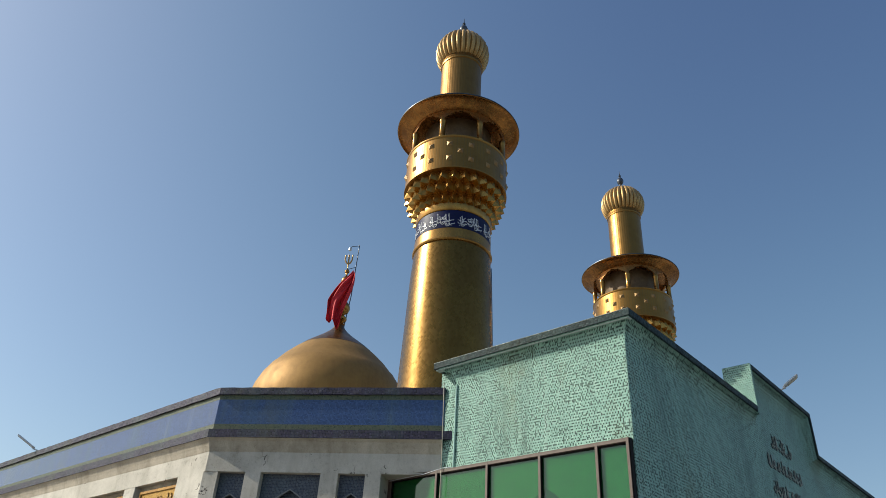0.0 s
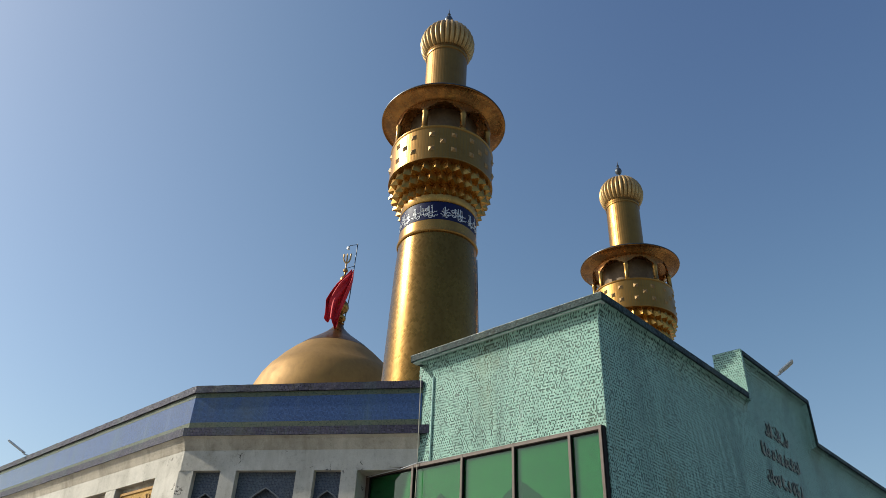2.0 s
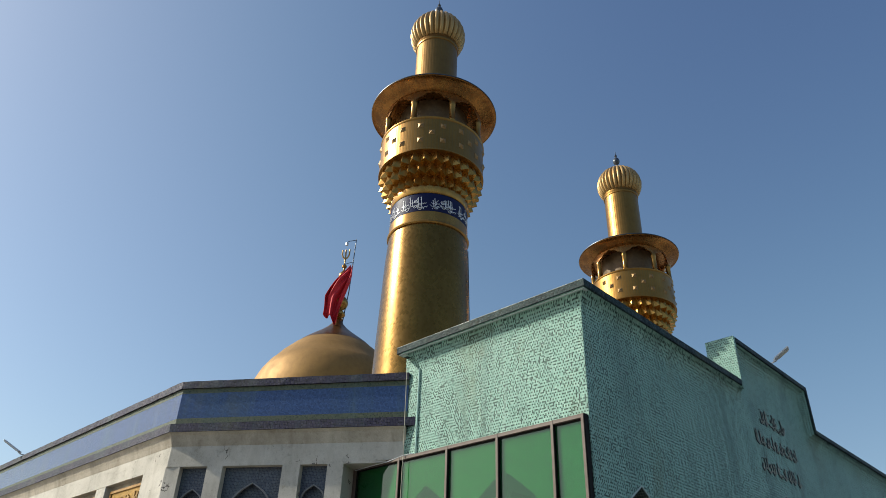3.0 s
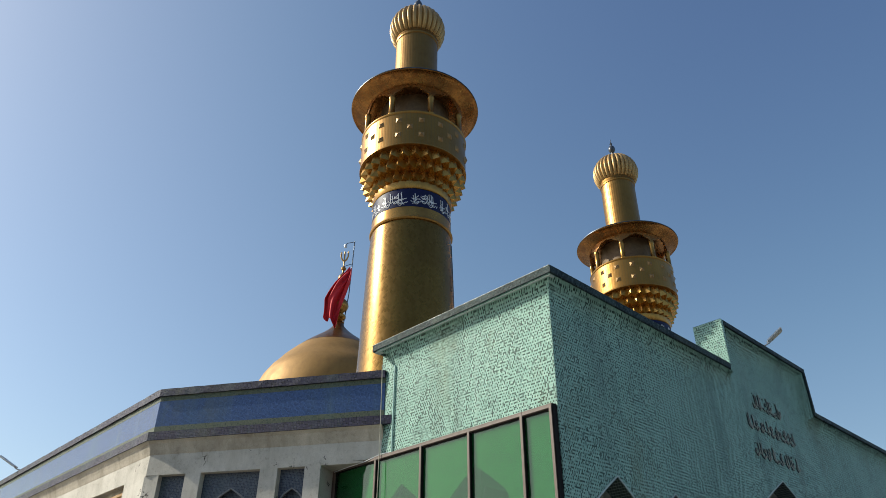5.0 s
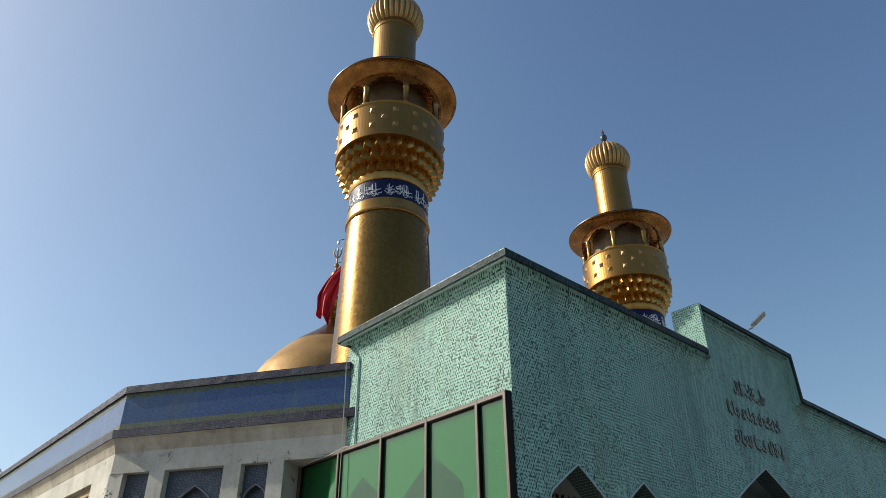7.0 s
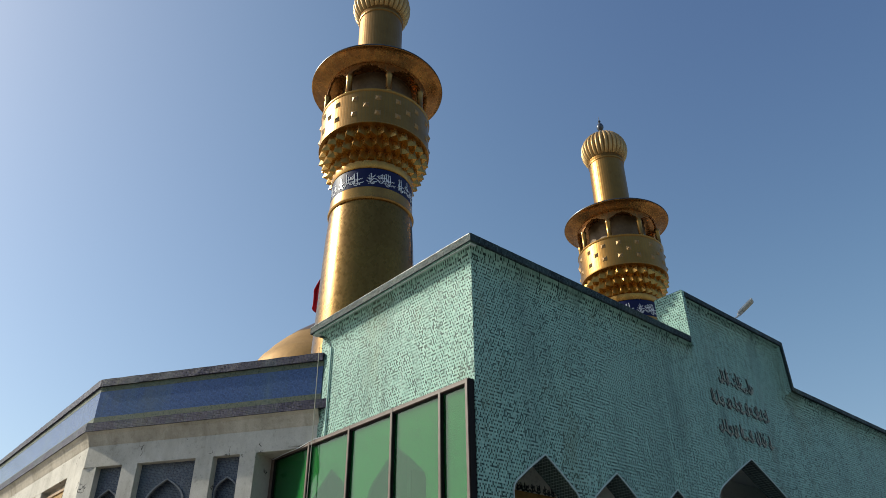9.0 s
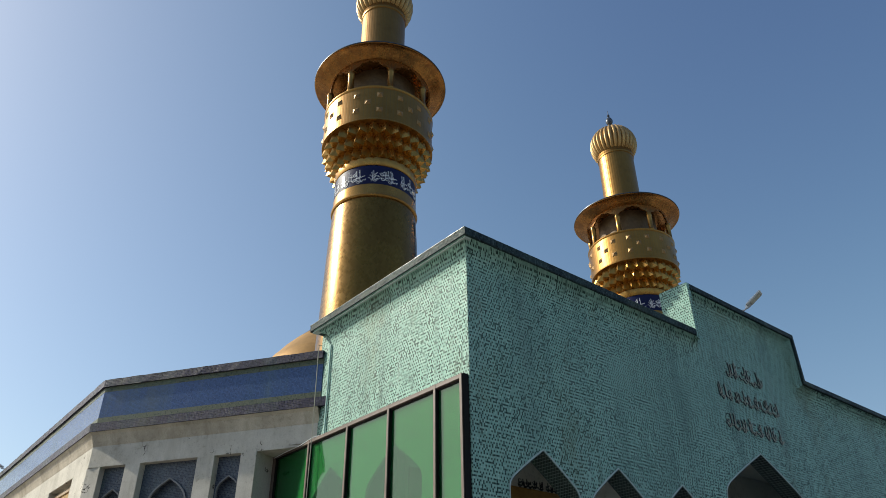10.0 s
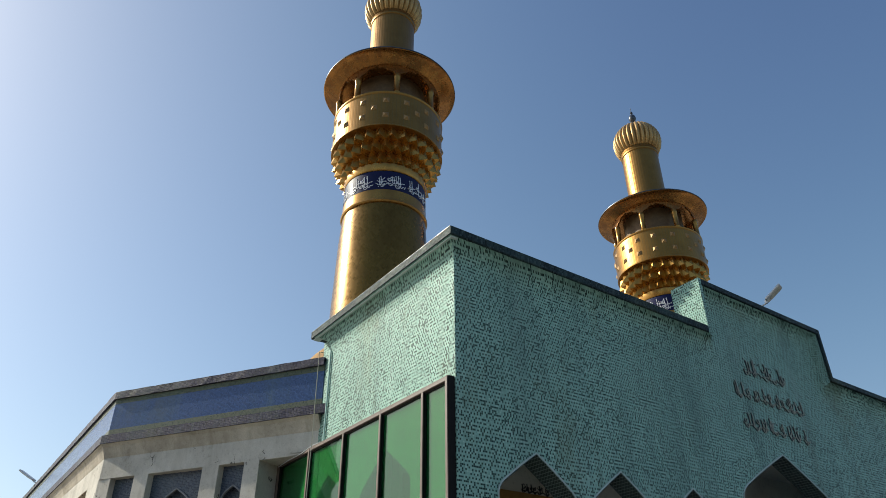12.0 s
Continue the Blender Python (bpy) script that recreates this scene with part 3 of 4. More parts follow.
def arch_gap(y, half, apex):
    side = arch_side(half, half * 0.9 if half < 1.5 else half * 0.66)
    pts = [(y - a, apex + b) for a, b in side] + [(y + a, apex + b) for a, b in reversed(side[:-1])]
    return [(y - half, 0.0)] + pts + [(y + half, 0.0)]


ARCHES = ((17.0, 1.0, 5.50), (19.4, 1.0, 5.48), (21.8, 1.0, 5.44), (26.0, 2.25, 6.86), (30.6, 1.0, 5.45), (33.0, 1.0, 5.45), (35.4, 1.0, 5.45))
outline = [(FY, 0.0)]
for y, half, apex in ARCHES:
    outline += arch_gap(y, half, apex)
outline += [(52.0, 0.0), (52.0, 9.6), (29.30, 9.6), (29.30, 11.2), (23.42, 11.2), (23.42, 9.68), (FY, 9.68)]
part("arcade_wall", slab("arcade_wall", outline, lambda a, b, d: (EX - d, a, b), 0.5, TURQUOISE), annex, "turquoise mosaic wall pierced by pointed arches")
for y, half, apex in ARCHES:
    gap = arch_gap(y, half, apex)
    slim = [(a + (0.006 if a < y else -0.006 if a > y else 0.0), b - (0.008 if b > 0.1 else 0.0)) for a, b in gap]
    thin = [(a + (0.012 if a < y else -0.012 if a > y else 0.0), b - (0.016 if b > 0.1 else 0.0)) for a, b in gap]
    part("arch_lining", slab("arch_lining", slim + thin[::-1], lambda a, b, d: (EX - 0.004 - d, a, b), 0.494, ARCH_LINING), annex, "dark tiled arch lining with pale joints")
    wide = [(a + (-0.022 if a < y else 0.022 if a > y else 0.0), b + (0.026 if b > 0.1 else 0.0)) for a, b in gap]
    part("arch_trim", slab("arch_trim", wide + gap[::-1], lambda a, b, d: (EX + 0.012 - d, a, b), 0.01, TRIM), annex, "thin pale edge trim of the arch")
part("front_wall", box("front_wall", (WX, FY, 6.70), (EX - 0.502, FY + 0.5, 9.68), TURQUOISE, 0), annex)
part("return_wall", box("return_wall", (-13.7, FY + 0.10, 6.70), (WX - 0.002, FY + 0.6, 9.68), TURQUOISE, 0), annex, "set-back mosaic strip beside the pipe")
part("side_wall", box("side_wall", (-13.7, 15.66, 0.0), (-13.22, 52.0, 9.68), TURQUOISE, 0), annex)


def flare_east():
    """The cove under the stepped coping along the arcade wall."""
    verts, faces, w = [], [], len(COVE)
    n = len(STEPS)
    seg = [(Vector(STEPS[i + 1]) - Vector(STEPS[i])).normalized() for i in range(n - 1)]
    for i, p in enumerate(STEPS):
        a, b = seg[max(0, i - 1)], seg[min(n - 2, i)]
        na, nb = Vector((a.y, -a.x)), Vector((b.y, -b.x))
        for d, o in COVE:
            q = Vector(p) + (na * d if (na - nb).length < 1e-4 else na * d + nb * d)
            verts.append((EX + o, q.x - (o if i == 0 else 0.0), q.y))
    for i in range(n - 1):
        for k in range(w - 1):
            faces.append((i * w + k, i * w + k + 1, (i + 1) * w + k + 1, (i + 1) * w + k))
    return mesh_of("parapet_cove", verts, faces, TURQUOISE, 50)


def flare_line(p, q, outward, z, over_p, over_q):
    """A straight cove from p to q; over_*: how its ends follow the flare."""
    p, q, o = Vector(p), Vector(q), Vector(outward)
    t = (q - p).normalized()
    verts, w = [], len(COVE)
    for end, s in ((p, -over_p), (q, over_q)):
        for d, f in COVE:
            c = end + o * f + t * s * f
            verts.append((c.x, c.y, z - d))
    return mesh_of("parapet_cove", verts, [(k, k + 1, w + k + 1, w + k) for k in range(w - 1)], TURQUOISE, 50)


part("parapet_cove", flare_east(), annex, "flared mosaic cove")
part("parapet_cove", flare_line((WX, FY), (EX, FY), (0, -1), 9.84, 1.65, 1), annex, "flared mosaic cove")
part("parapet_cove", flare_line((WX, 18.0), (WX, FY), (-1.65, 0), 9.84, 0, 1.0), annex, "flared mosaic cove")
CO = 0.36
for lo, hi in (((WX - 0.68, FY - CO + 0.03, 9.655), (EX + CO, FY + 0.6, 9.86)),
               ((EX - 0.6, FY + 0.602, 9.655), (EX + CO, 23.298, 9.86)),
               ((EX - 0.6, 23.43, 11.17), (EX + CO, 29.29, 11.345)),
               ((EX - 0.6, 29.422, 9.56), (EX + CO, 52.0, 9.73)),
               ((EX - 0.6, 29.292, 9.58), (EX + CO, 29.42, 11.345))):
    part("coping", box("coping", lo, hi, COPING, 0.018), annex, "dark teal coping of glazed mosaic")
part("drip_edge", box("drip_edge", (WX - 0.62, FY - CO + 0.08, 9.62), (EX + CO - 0.06, FY - 0.1, 9.653), TRIM, 0.006), annex, "thin pale drip edge under the coping")
# strip added to paint the sunlit edge of the coping
part("sunlit_coping_edge", box("sunlit_coping_edge", (WX - 0.684, FY - CO + 0.024, 9.835), (EX + CO - 0.03, FY - CO + 0.1, 9.866), SUNLIT_LIP, 0.008), annex, "added pale strip for the sunlit top edge of the coping")
part("step_face", box("step_face", (EX - 0.6, 23.30, 9.60), (EX + CO - 0.015, 23.43, 11.345), TURQUOISE, 0), annex, "sunlit mosaic end of the raised parapet")
part("raised_parapet", box("raised_parapet", (EX - 0.6, 23.432, 9.58), (EX - 0.504, 29.288, 11.168), TURQUOISE, 0), annex)
part("roof", box("roof", (-13.218, FY + 0.502, 8.9), (EX - 0.61, 52.0, 9.2), ROOFING, 0), annex, "flat roof behind the parapet")
part("gallery_back_wall", box("gallery_back_wall", (-10.6, FY + 0.51, 0.0), (-10.3, 52.0, 8.89), ROOM_WALL, 0), annex, "pale plastered wall inside the arcade")
part("gallery_ceiling", box("gallery_ceiling", (-10.29, FY + 0.51, 7.3), (EX - 0.51, 52.0, 7.5), ROOM_WALL, 0), annex)
part("gallery_band", box("gallery_band", (-10.298, FY + 0.6, 4.6), (-10.24, 52.0, 5.52), OCHRE, 0.01), annex, "ochre wooden band along the inner wall")
part("end_wall", box("end_wall", (-13.218, 51.6, 0.0), (EX - 0.51, 52.0, 8.89), TURQUOISE, 0), annex)

# glazed front
WIN_TOP, WIN_BOT = 6.69, 2.4
glazing = part("window", box("window", (-15.35, FY - 0.17, WIN_TOP - 0.10), (EX - 0.06, FY - 0.004, WIN_TOP), BRONZE, 0.012), annex, "wide green glazing in a brown metal frame")
xs = [-15.30, -13.48, -11.70, -10.04, -8.42, -7.60]
for i, x in enumerate(xs):
    last = i == len(xs) - 1
    wide = 0.075 if i == 0 else 0.034
    # shaded sides painted black behind the brown front strip
    body = part("mullion", box("mullion", (x - wide, FY - 0.15, WIN_BOT), (x + (0.06 if last else wide), FY - 0.006, WIN_TOP - (0.002 if last else 0.104)), FRAME_SHADE, 0.004), glazing, "mullion body, its unlit sides coloured black")
    part("mullion_cap", box("mullion_cap", (x - wide - 0.004, FY - 0.176, WIN_BOT), (x + wide + 0.004, FY - 0.151, WIN_TOP - 0.002), BRONZE, 0.006), body, "brown metal cover strip")
for a, b in zip(xs, xs[1:]):
    pane = part("pane", box("pane", (a + 0.03, FY - 0.095, WIN_BOT), (b - 0.03, FY - 0.083, WIN_TOP - 0.09), GREEN_GLASS, 0), glazing, "green tinted pane")
    pane.visible_shadow = False
    # added black strip paints the shade below the frame head
    part("head_shade", box("head_shade", (a + 0.034, FY - 0.12, WIN_TOP - 0.135), (b - 0.034, FY - 0.097, WIN_TOP - 0.102), FRAME_SHADE, 0.003), pane, "black strip for the shade under the frame head")
outline = [(-15.3, WIN_BOT)]
for x in (-12.5, -9.95):
    side = arch_side(1.0, 0.92)
    outline += [(x - 1.0, WIN_BOT)] + [(x - a, 5.84 + b) for a, b in side] + [(x + a, 5.84 + b) for a, b in reversed(side[:-1])] + [(x + 1.0, WIN_BOT)]
outline += [(EX - 0.08, WIN_BOT), (EX - 0.08, 6.696), (-15.3, 6.696)]
part("inner_arch_wall", slab("inner_arch_wall", outline, lambda a, b, d: (a, FY - 0.066 + d, b), 0.06, ROOM_WALL), annex, "pale wall with pointed arches behind the glazing")
part("sill_wall", box("sill_wall", (-15.35, FY, 0.0), (EX - 0.502, FY + 0.4, WIN_BOT), TURQUOISE, 0), annex)

# raised lettering, as plain bars
letters = thing("wall_inscription", "three rows of raised brass lettering on turquoise mosaic", "sign")


def letter_line(y0, y1, z0, z1, seed, x=EX, nib=0.0125, mat=None, owner=None, deep=0.03):
    """Raised flowing bars along a wall, one mesh for each joined cluster of strokes."""
    rnd = random.Random(seed)
    h, y = z1 - z0, y0
    while y < y1 - 0.12:
        w = min(rnd.uniform(0.55, 0.95) * h, y1 - y)
        strokes = [[(y + a * w, z0 + b * h) for a, b in st] for st in cluster(rnd)]
        # under a brass face, the dark body paints the shadow beside each stroke
        bar = part("letter_bar", ribbons("letter_bar", strokes, nib, lambda a, b, d: (x + 0.002 + d, a, b), deep, LEAD), owner or letters)
        if mat:
            part("face", ribbons("face", strokes, nib, lambda a, b, d: (x + 0.003 + deep + d, a, b), 0.006, mat), bar, "worn brass face")
        y += w * 0.98 + (0.0 if rnd.random() < 0.7 else 0.10)


letter_line(25.05, 27.1, 8.95, 9.52, 3, mat=LETTERS)
letter_line(24.42, 27.72, 8.20, 8.68, 4, mat=LETTERS)
letter_line(24.45, 27.75, 7.36, 7.84, 5, mat=LETTERS)
gallery_text = thing("gallery_inscription", "dark raised lettering on the pale inner gallery wall", "sign")
letter_line(19.0, 20.5, 5.53, 5.77, 6, -10.3, 0.010, None, gallery_text, 0.02)


def wall_lamp(base, tip, label):
    """A slab-shaped street light on a short tilted arm."""
    b, t = Vector(base), Vector(tip)
    d = (t - b).normalized()
    lamp = thing("street_lamp", label, "lamp", Matrix.Translation(b), "street lamps on the parapets")
    part("arm", tube("arm", [(0, 0, -0.02), (0, 0, 0.06), d * 0.16, d * 0.34], 0.026, PALE_METAL), lamp)
    part("foot", box("foot", (-0.07, -0.07, 0.0), (0.07, 0.07, 0.03), PALE_METAL, 0.006), lamp)
    turn = d.to_track_quat("X", "Z").to_matrix().to_4x4()
    n = (t - b).length
    part("head", box("head", (0.28, -0.15, 0.0), (n + 0.06, 0.15, 0.07), PALE_METAL, 0.02, turn), lamp, "flat grey lamp head")
    part("lens", box("lens", (0.42, -0.12, -0.015), (n, 0.12, 0.0), LAMP_GLASS, 0.004, turn), lamp, "amber tinted lens")
    part("joint", tube("joint", [d * 0.24 + Vector((0, 0, -0.03)), d * 0.24 + Vector((0, 0, 0.07))], 0.045, PALE_METAL), lamp)
    return lamp


wall_lamp((-7.3, 26.5, 11.345), (-6.65, 26.7, 11.84), "grey slab street lamp tilted up from the mosaic parapet")
wall_lamp((-33.3, 11.3, 9.19), (-33.95, 10.6, 9.76), "grey slab street lamp tilted up from the purple coping")

pipe = part("conduit_pipe", tube("conduit_pipe", [(-12.98, FY - 0.034, 6.70), (-12.98, FY - 0.034, 8.0), (-12.98, FY - 0.034, 9.14)], 0.024, PIPE, 10))
tagged(pipe, "thin painted pipe running up the turquoise mosaic wall", "pipe")
cab = part("hanging_cable", tube("hanging_cable", [(-13.40, 15.0, 9.24), (-13.335, 14.85, 9.2), (-13.30, 14.84, 8.4), (-13.285, 14.84, 7.6), (-13.27, 14.84, 6.9), (-13.26, 14.83, 5.8), (-13.24, 14.82, 4.6), (-13.24, 14.82, 0.0)], 0.011, CABLE, 6))
tagged(cab, "thin pale cable hanging down from the parapet", "cable")
cab = part("wall_cable", tube("wall_cable", [(-15.3, 14.88, 6.60), (-14.6, 14.82, 6.60), (-13.9, 14.86, 6.63), (-13.3, 14.90, 6.72), (-13.05, 15.0, 6.74)], 0.012, WHITE_ENAMEL, 6))
tagged(cab, "white cable along the top of the green glazing", "cable")


# ---- minarets ----
def build_minaret(m):
    b = 8.9
    mn = thing("minaret", "gilded minaret with ribbed bulb and canopied gallery on the roof", "minaret", m, "pair of minarets")
    part("shaft", lathe("shaft", [(1.90, 0), (1.80, 1.2), (1.76, 2.0), (1.70, 3.9), (1.63, 6.3), (1.56, 7.46)], GOLD_SHAFT), mn, "tapered shaft of gilded plates")
    part("ring_moulding", lathe("ring_moulding", [(1.55, 7.40), (1.61, 7.42), (1.635, 7.47), (1.62, 7.53), (1.585, 7.56), (1.575, 7.66), (1.57, 7.96), (1.5, 7.98)], GOLD_PLAIN), mn, "gilded ring")
    band = part("inscription_band", lathe("inscription_band", [(1.5, 7.975), (1.548, 7.985), (1.552, 8.0), (1.552, 8.80), (1.5, 8.81)], BLUE_ENAMEL), mn, "deep blue enamel band")
    rnd = random.Random(11)
    for c in range(8):
        for q in range(3):
            a0, wide, low = radians(45 * c + 1.5 + 13.2 * q), radians(15.5), 8.05 + (0.07 if q % 2 else 0.0)
            strokes = [[(a0 + a * wide, low + b * 0.6) for a, b in st] for st in cluster(rnd)]
            strokes += [[(a0 + (0.1 + 0.8 * a) * wide, low + 0.2 + b * 0.4) for a, b in cluster(rnd)[0]]]
            strokes = [[(a * 1.55, b) for a, b in st] for st in strokes]
            part("letter_bar", ribbons("letter_bar", strokes, 0.0125, lambda a, b, d: ((1.553 + d) * math.cos(a / 1.55), (1.553 + d) * math.sin(a / 1.55), b), 0.012, WHITE_ENAMEL), band)
    part("collar", lathe("collar", [(1.5, 8.80), (1.565, 8.82), (1.59, 8.86), (1.60, 9.14), (1.57, 9.18), (1.4, 9.19)], GOLD_PLAIN), mn, "plain gilded collar")
    core = part("corbel_zone", lathe("corbel_zone", [(1.4, 9.12), (1.56, 9.14), (1.56, 9.60), (1.72, 9.62), (1.74, 10.03), (1.9, 10.05), (1.93, 10.47), (1.8, 10.49)], GOLD_PLAIN), mn, "gilded corbel zone in three tiers of wedges")
    # wedges in staggered tiers: an upright ridge over a flat underside
    n = 28
    for j, (z, r, d, hh) in enumerate(((9.20, 1.54, 0.27, 0.44), (9.64, 1.75, 0.28, 0.43), (10.07, 1.91, 0.27, 0.42))):
        w = math.pi * (r + 0.02) / n
        vs = [(d, 0, 0), (d * 0.62, 0, hh), (0, -w, -0.03), (0, w, -0.03), (0, -w * 1.06, hh), (0, w * 1.06, hh), (-0.12, -w * 0.9, -0.03), (-0.12, w * 0.9, -0.03), (-0.12, -w * 0.9, hh), (-0.12, w * 0.9, hh)]
        me = mesh_of("corbel_stud", vs, [(0, 1, 4, 2), (0, 3, 5, 1), (0, 2, 6, 7, 3), (1, 5, 9, 8, 4), (2, 4, 8, 6), (3, 7, 9, 5), (6, 8, 9, 7)], GOLD_CORBEL)
        for i in range(n):
            a = 360 * (i + (0.5 if j % 2 else 0)) / n
            part("corbel_stud", me, core, "", pose(r * math.cos(radians(a)), r * math.sin(radians(a)), z, 0, 0, a))
    drum = part("gallery_parapet", lathe("gallery_parapet", [(2.12, 10.47), (2.20, 10.48), (2.205, 10.52), (2.18, 10.55), (2.185, 12.06), (2.215, 12.10), (2.22, 12.16), (2.18, 12.19), (2.02, 12.19), (2.02, 11.2), (1.2, 11.2)], GOLD_DRUM), mn, "gilded round gallery parapet")
    s = 0.115
    me = mesh_of("stud", [(0, -s, -s), (0, s, -s), (0, s, s), (0, -s, s), (0.08, 0, 0), (-0.05, -s, -s), (-0.05, s, -s), (-0.05, s, s), (-0.05, -s, s)],
                 [(0, 1, 4), (1, 2, 4), (2, 3, 4), (3, 0, 4), (0, 1, 6, 5), (1, 2, 7, 6), (2, 3, 8, 7), (3, 0, 5, 8)], GOLD_STUD)
    for c in range(8):
        for da, z in ((-12, 11.72), (-12, 10.98), (0, 11.36), (12, 11.72), (12, 10.98)):
            a = -45 + 45 * c + da
            part("stud", me, drum, "", pose(2.186 * math.cos(radians(a)), 2.186 * math.sin(radians(a)), z, 0, 0, a))
    part("inner_core", lathe("inner_core", [(1.48, 11.2), (1.48, 13.78)], SHADOW_METAL), mn, "inner wall of the gallery, darkened for its shade")
    col = lathe("column", [(0.14, 12.19), (0.15, 12.23), (0.125, 12.27), (0.12, 13.0), (0.14, 13.04), (0.14, 13.1), (0.13, 13.2)], GOLD_PLAIN, 16)
    for c in range(8):
        a = radians(-22.5 + 45 * c)
        part("column", col, mn, "", Matrix.Translation((2.06 * math.cos(a), 2.06 * math.sin(a), 0)))
    # scalloped arches between the columns
    vs, fs = [], []
    steps = 24
    for i in range(steps + 1):
        f = i / steps
        a = radians(-22.5 + 45 * f)
        e = abs(f - 0.5) * 2
        low = 13.14 + 0.42 * (1 - e ** 1.6) + abs(math.sin(f * math.pi * 5)) * 0.055
        low = max(13.08, low) if 0.04 < f < 0.96 else 13.06
        for r in (2.10, 2.02):
            vs += [(r * math.cos(a), r * math.sin(a), low), (r * math.cos(a), r * math.sin(a), 13.74)]
    for i in range(steps):
        q, p = i * 4, (i + 1) * 4
        fs += [(q, p, p + 1, q + 1), (q + 2, p + 2, p + 3, q + 3), (q, p, p + 2, q + 2), (q + 1, p + 1, p + 3, q + 3)]
    fs += [(0, 1, 3, 2), (steps * 4, steps * 4 + 1, steps * 4 + 3, steps * 4 + 2)]
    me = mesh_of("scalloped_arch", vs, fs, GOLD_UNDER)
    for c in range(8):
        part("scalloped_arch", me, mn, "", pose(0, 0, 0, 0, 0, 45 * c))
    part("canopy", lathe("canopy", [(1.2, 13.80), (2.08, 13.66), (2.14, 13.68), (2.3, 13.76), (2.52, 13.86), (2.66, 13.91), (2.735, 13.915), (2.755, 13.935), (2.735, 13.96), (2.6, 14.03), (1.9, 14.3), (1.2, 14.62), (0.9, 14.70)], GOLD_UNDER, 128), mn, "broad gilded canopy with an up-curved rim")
    part("rim_edge", lathe("rim_edge", [(2.70, 13.95), (2.765, 13.95), (2.77, 13.97), (2.765, 13.995), (2.66, 14.03)], LEAD, 128, closed=True), mn, "dark metal edge of the canopy")
    part("neck", lathe("neck", [(1.1, 14.5), (1.0, 14.75), (0.965, 15.0), (0.965, 18.05), (1.0, 18.08), (1.01, 18.16), (0.985, 18.2), (0.985, 18.5)], GOLD_DRUM, 288, 48, 0.003), mn, "slim fluted gilded neck")
    bulb = [(0.94, 18.36, 0.2), (1.03, 18.39, 0.9), (1.14, 18.52, 1), (1.24, 18.74, 1), (1.305, 19.02, 1), (1.32, 19.28, 1), (1.27, 19.58, 1), (1.15, 19.88, 1), (0.94, 20.17, 1), (0.66, 20.40, 0.9), (0.36, 20.56, 0.7), (0.15, 20.63, 0.3), (0.1, 20.66, 0)]
    bulb = [(r, 18.36 + (z - 18.36) * 0.91, k) for r, z, k in bulb]
    part("bulb", lathe("bulb", bulb, GOLD_BULB, 300, 30, 0.105, 60), mn, "ribbed gilded onion bulb")
    fin = [(0.13, 20.6), (0.13, 20.74), (0.06, 20.8), (0.07, 20.9), (0.14, 20.96), (0.20, 21.07), (0.205, 21.17), (0.15, 21.3), (0.07, 21.36), (0.05, 21.44), (0.085, 21.49), (0.05, 21.56), (0.022, 21.62), (0.014, 21.78), (0.003, 21.86)]
    fin = [(r, 21.86 - (21.86 - z) * 1.16) for r, z in fin]
    part("finial", lathe("finial", fin, LEAD, 24), mn, "small dark metal finial")
    part("down_cable", tube("down_cable", [(1.72 * math.cos(0.62), 1.72 * math.sin(0.62), 3.0), (1.66 * math.cos(0.62), 1.66 * math.sin(0.62), 5.4), (1.61 * math.cos(0.62), 1.61 * math.sin(0.62), 7.0)], 0.014, LEAD, 6), mn)
    return mn


first = build_minaret(Matrix.Translation((-16.5, 18.45, ROOF_Z)))
copy_thing(first, Matrix.Translation((-17.45, 36.4, ROOF_Z)) @ Matrix.Scale(1.08, 4))

# ---- dome ----
DOME_AT = Matrix.Translation((-35.75, 28.55, ROOF_Z)) @ Matrix.Diagonal((1.047, 1.047, 1.07, 1.0))
dome = thing("dome", "broad golden onion dome standing on the shrine roof", "dome", DOME_AT)
part("drum", lathe("drum", [(4.7, 0), (4.7, 4.9), (4.85, 5.0), (4.85, 5.2), (4.6, 5.3)], GOLD_PLAIN, 96), dome, "gilded drum under the dome")
shell = [(4.6, 5.3), (4.82, 6.0), (4.92, 6.7), (4.88, 7.4), (4.72, 8.0), (4.42, 8.65), (4.02, 9.25), (3.95, 9.29), (3.40, 9.95), (2.78, 10.55), (2.1, 11.1), (1.7, 11.4), (1.3, 11.6)]
cap = [(2.40, 10.86), (2.45, 10.83), (2.12, 11.12), (1.55, 11.545), (1.1, 11.88), (0.68, 12.24), (0.4, 12.55), (0.3, 12.82), (0.2, 12.9)]
part("shell", lathe("shell", shell, GOLD_DOME, 128), dome, "smooth gilded shell")
part("cap", lathe("cap", cap, COPPER_CAP, 96), dome, "brown metal cap of the dome")
fin = [(0.2, 12.8), (0.34, 12.88), (0.24, 12.96), (0.2, 13.02), (0.3, 13.08), (0.42, 13.2), (0.42, 13.34), (0.3, 13.46), (0.17, 13.55), (0.26, 13.64), (0.46, 13.8), (0.55, 14.05), (0.5, 14.3), (0.34, 14.5), (0.17, 14.66), (0.12, 15.2), (0.17, 15.5), (0.14, 15.75), (0.24, 15.85), (0.33, 16.05), (0.3, 16.25), (0.17, 16.42), (0.07, 16.55), (0.06, 16.72), (0.16, 16.8), (0.17, 16.92), (0.08, 17.02), (0.04, 17.1), (0.04, 17.3)]
part("finial", lathe("finial", fin, GOLD_PLAIN, 32), dome, "stacked gilded finial balls")
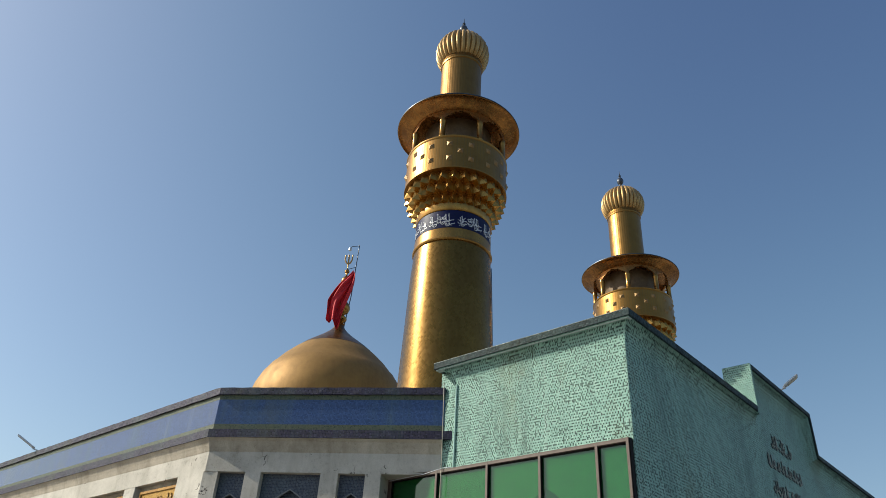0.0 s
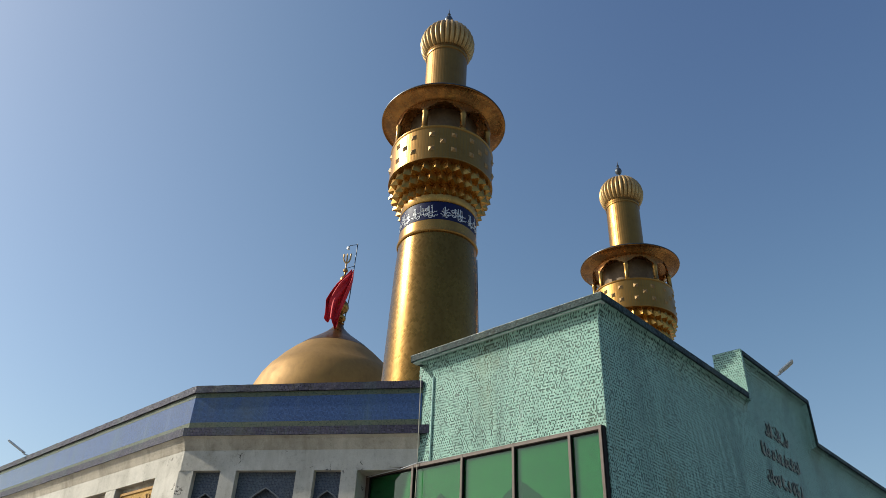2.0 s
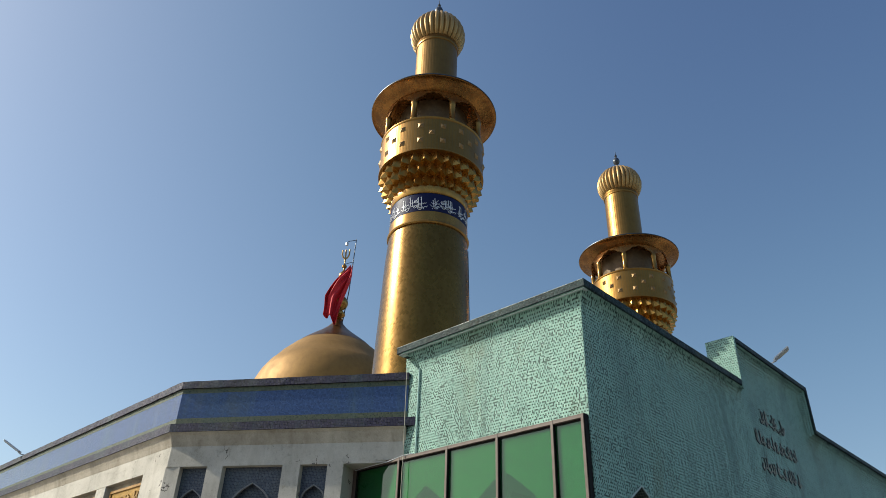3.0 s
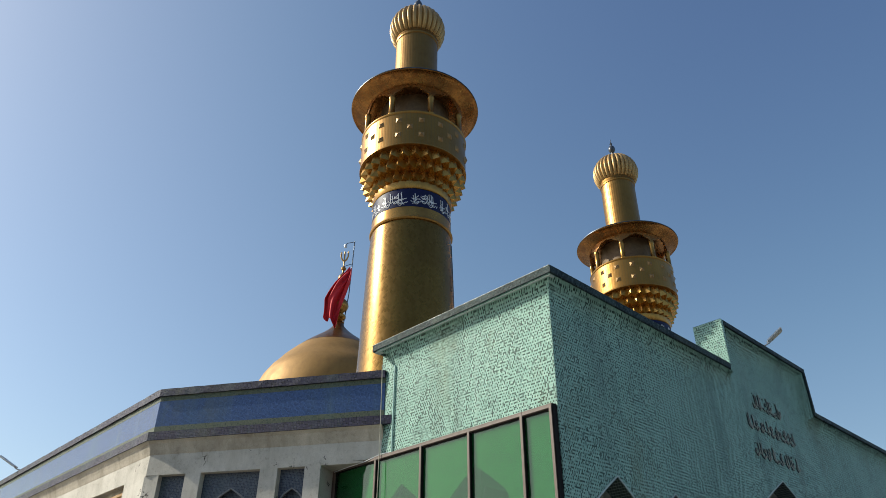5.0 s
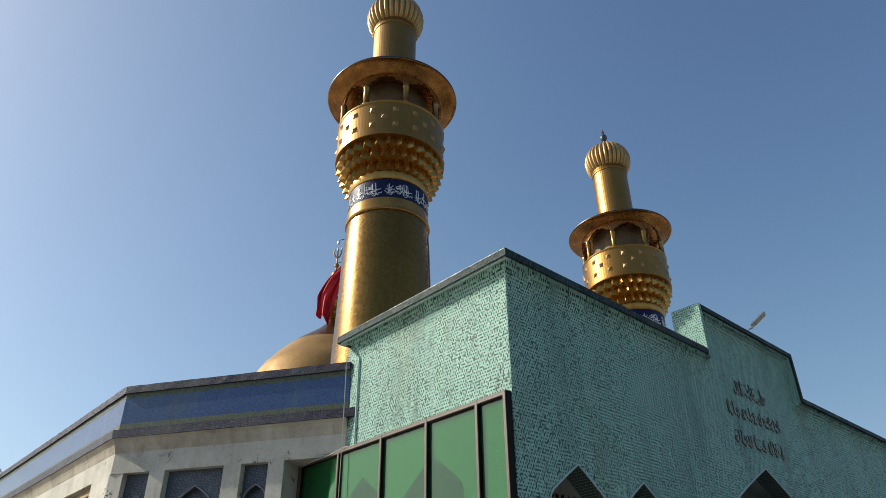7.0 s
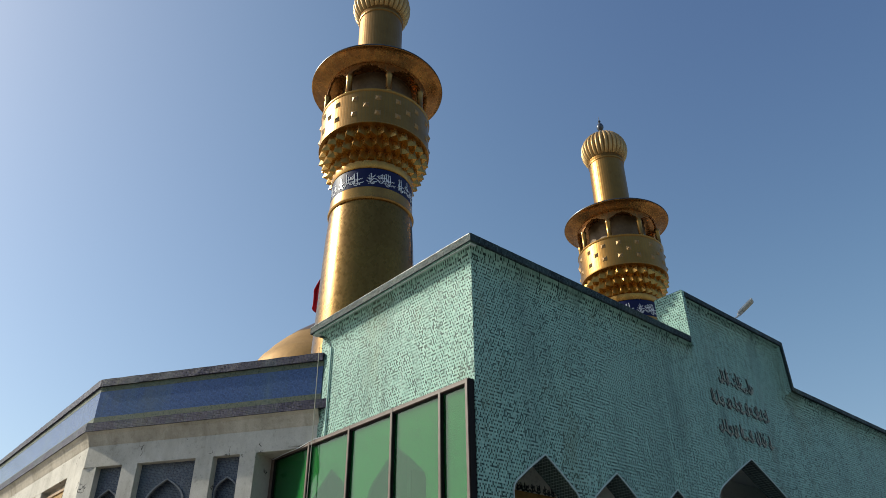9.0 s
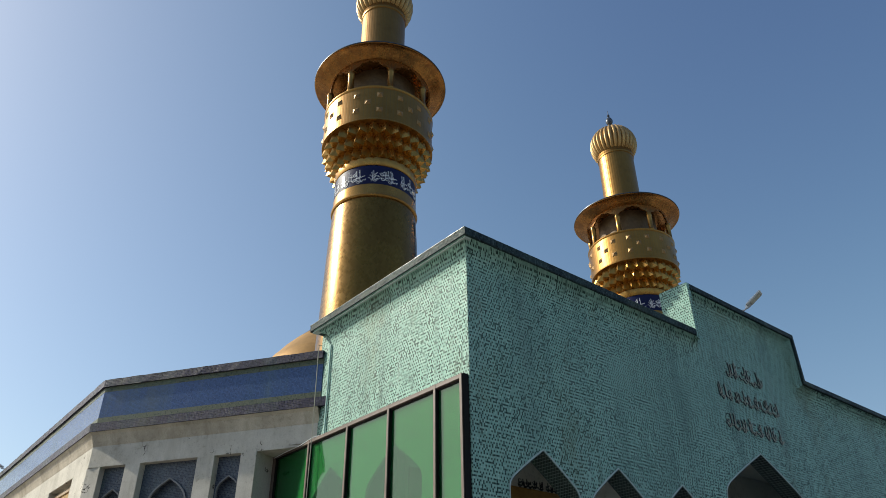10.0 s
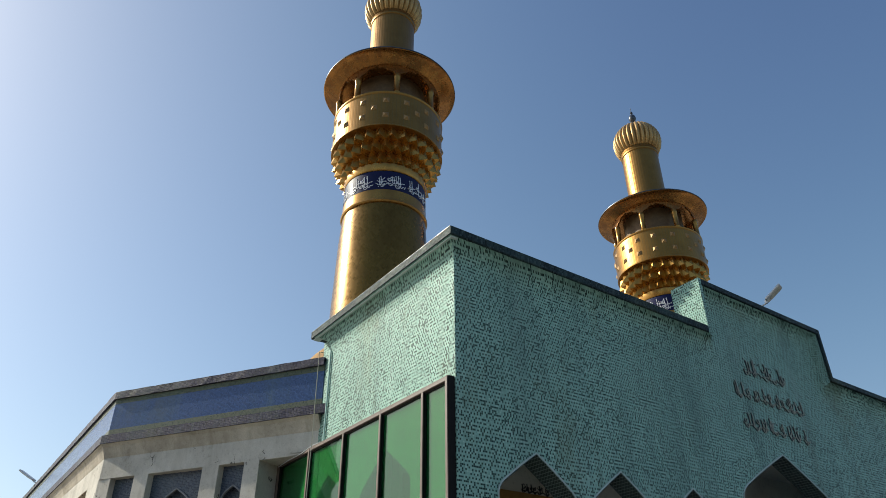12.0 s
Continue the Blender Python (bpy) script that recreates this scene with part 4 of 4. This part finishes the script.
# the trident and the pole stand across the line of sight from the court
side = Vector((0.626, 0.78, 0)).normalized()
tri = [[side * 0.0 + Vector((0, 0, 17.25)), side * 0.0 + Vector((0, 0, 18.2))],
       [side * 0.0 + Vector((0, 0, 17.45)), side * 0.15 + Vector((0, 0, 17.6)), side * 0.24 + Vector((0, 0, 17.85)), side * 0.25 + Vector((0, 0, 18.25))],
       [side * 0.0 + Vector((0, 0, 17.45)), side * -0.15 + Vector((0, 0, 17.58)), side * -0.24 + Vector((0, 0, 17.8)), side * -0.23 + Vector((0, 0, 18.15))]]
for t in tri:
    part("trident_prong", tube("trident_prong", t, 0.055, GOLD_BULB, 8), dome, "gilded prong")
pole = thing("flagpole", "slim metal flagpole with a small lamp, fixed beside the dome's finial", "flagpole", DOME_AT)
part("pole", tube("pole", [side * 0.30 + Vector((0, 0, 12.75)), side * 0.5 + Vector((0, 0, 15.0)), side * 0.62 + Vector((0, 0, 19.1))], 0.035, LEAD), pole)
part("bracket", tube("bracket", [Vector((0, 0, 17.05)), side * 0.56 + Vector((0, 0, 17.3))], 0.022, LEAD), pole)
part("lamp_arm", tube("lamp_arm", [side * 0.62 + Vector((0, 0, 19.05)), side * 0.1 + Vector((0, 0, 18.9)), side * 0.0 + Vector((0, 0, 18.75))], 0.025, LEAD), pole)
part("lamp_head", box("lamp_head", (-0.09, -0.09, 18.55), (0.09, 0.09, 18.78), PALE_METAL, 0.03), pole)

# flag: cloth hanging in folds from the pole
vs, fs = [], []
NU, NV = 26, 34
for j in range(NV + 1):
    v = j / NV
    for i in range(NU + 1):
        u = i / NU
        width = 0.25 + 1.15 * min(1.0, v * 1.6) - 0.35 * v * v
        x = 0.52 - 0.62 * v ** 1.4 - width * (u - 0.08) + 0.10 * math.sin(6 * v + 2 * u)
        z = 16.8 - 4.35 * v + 0.6 * (u - 0.5) * v + 0.10 * math.sin(9 * u + 3 * v)
        d = 0.62 + 0.34 * v + 0.20 * math.sin(11 * u + 2.4 * v) * (0.3 + v) + 0.10 * math.sin(23 * u - 5 * v) + 0.1 * math.sin(7 * v)
        toward = Vector((0.78, -0.626, 0)) * d * (0.35 + 0.65 * min(1, 3 * v))
        vs.append(side * x + toward + Vector((0, 0, z)))
for j in range(NV):
    for i in range(NU):
        a = j * (NU + 1) + i
        fs.append((a, a + 1, a + NU + 2, a + NU + 1))
flag = part("flag", mesh_of("flag", vs, fs, RED, 180), None, "", DOME_AT)
sol = flag.modifiers.new("thickness", "SOLIDIFY")
sol.thickness = 0.012
tagged(flag, "plain red cloth flag hanging in folds from the dome's pole", "flag")
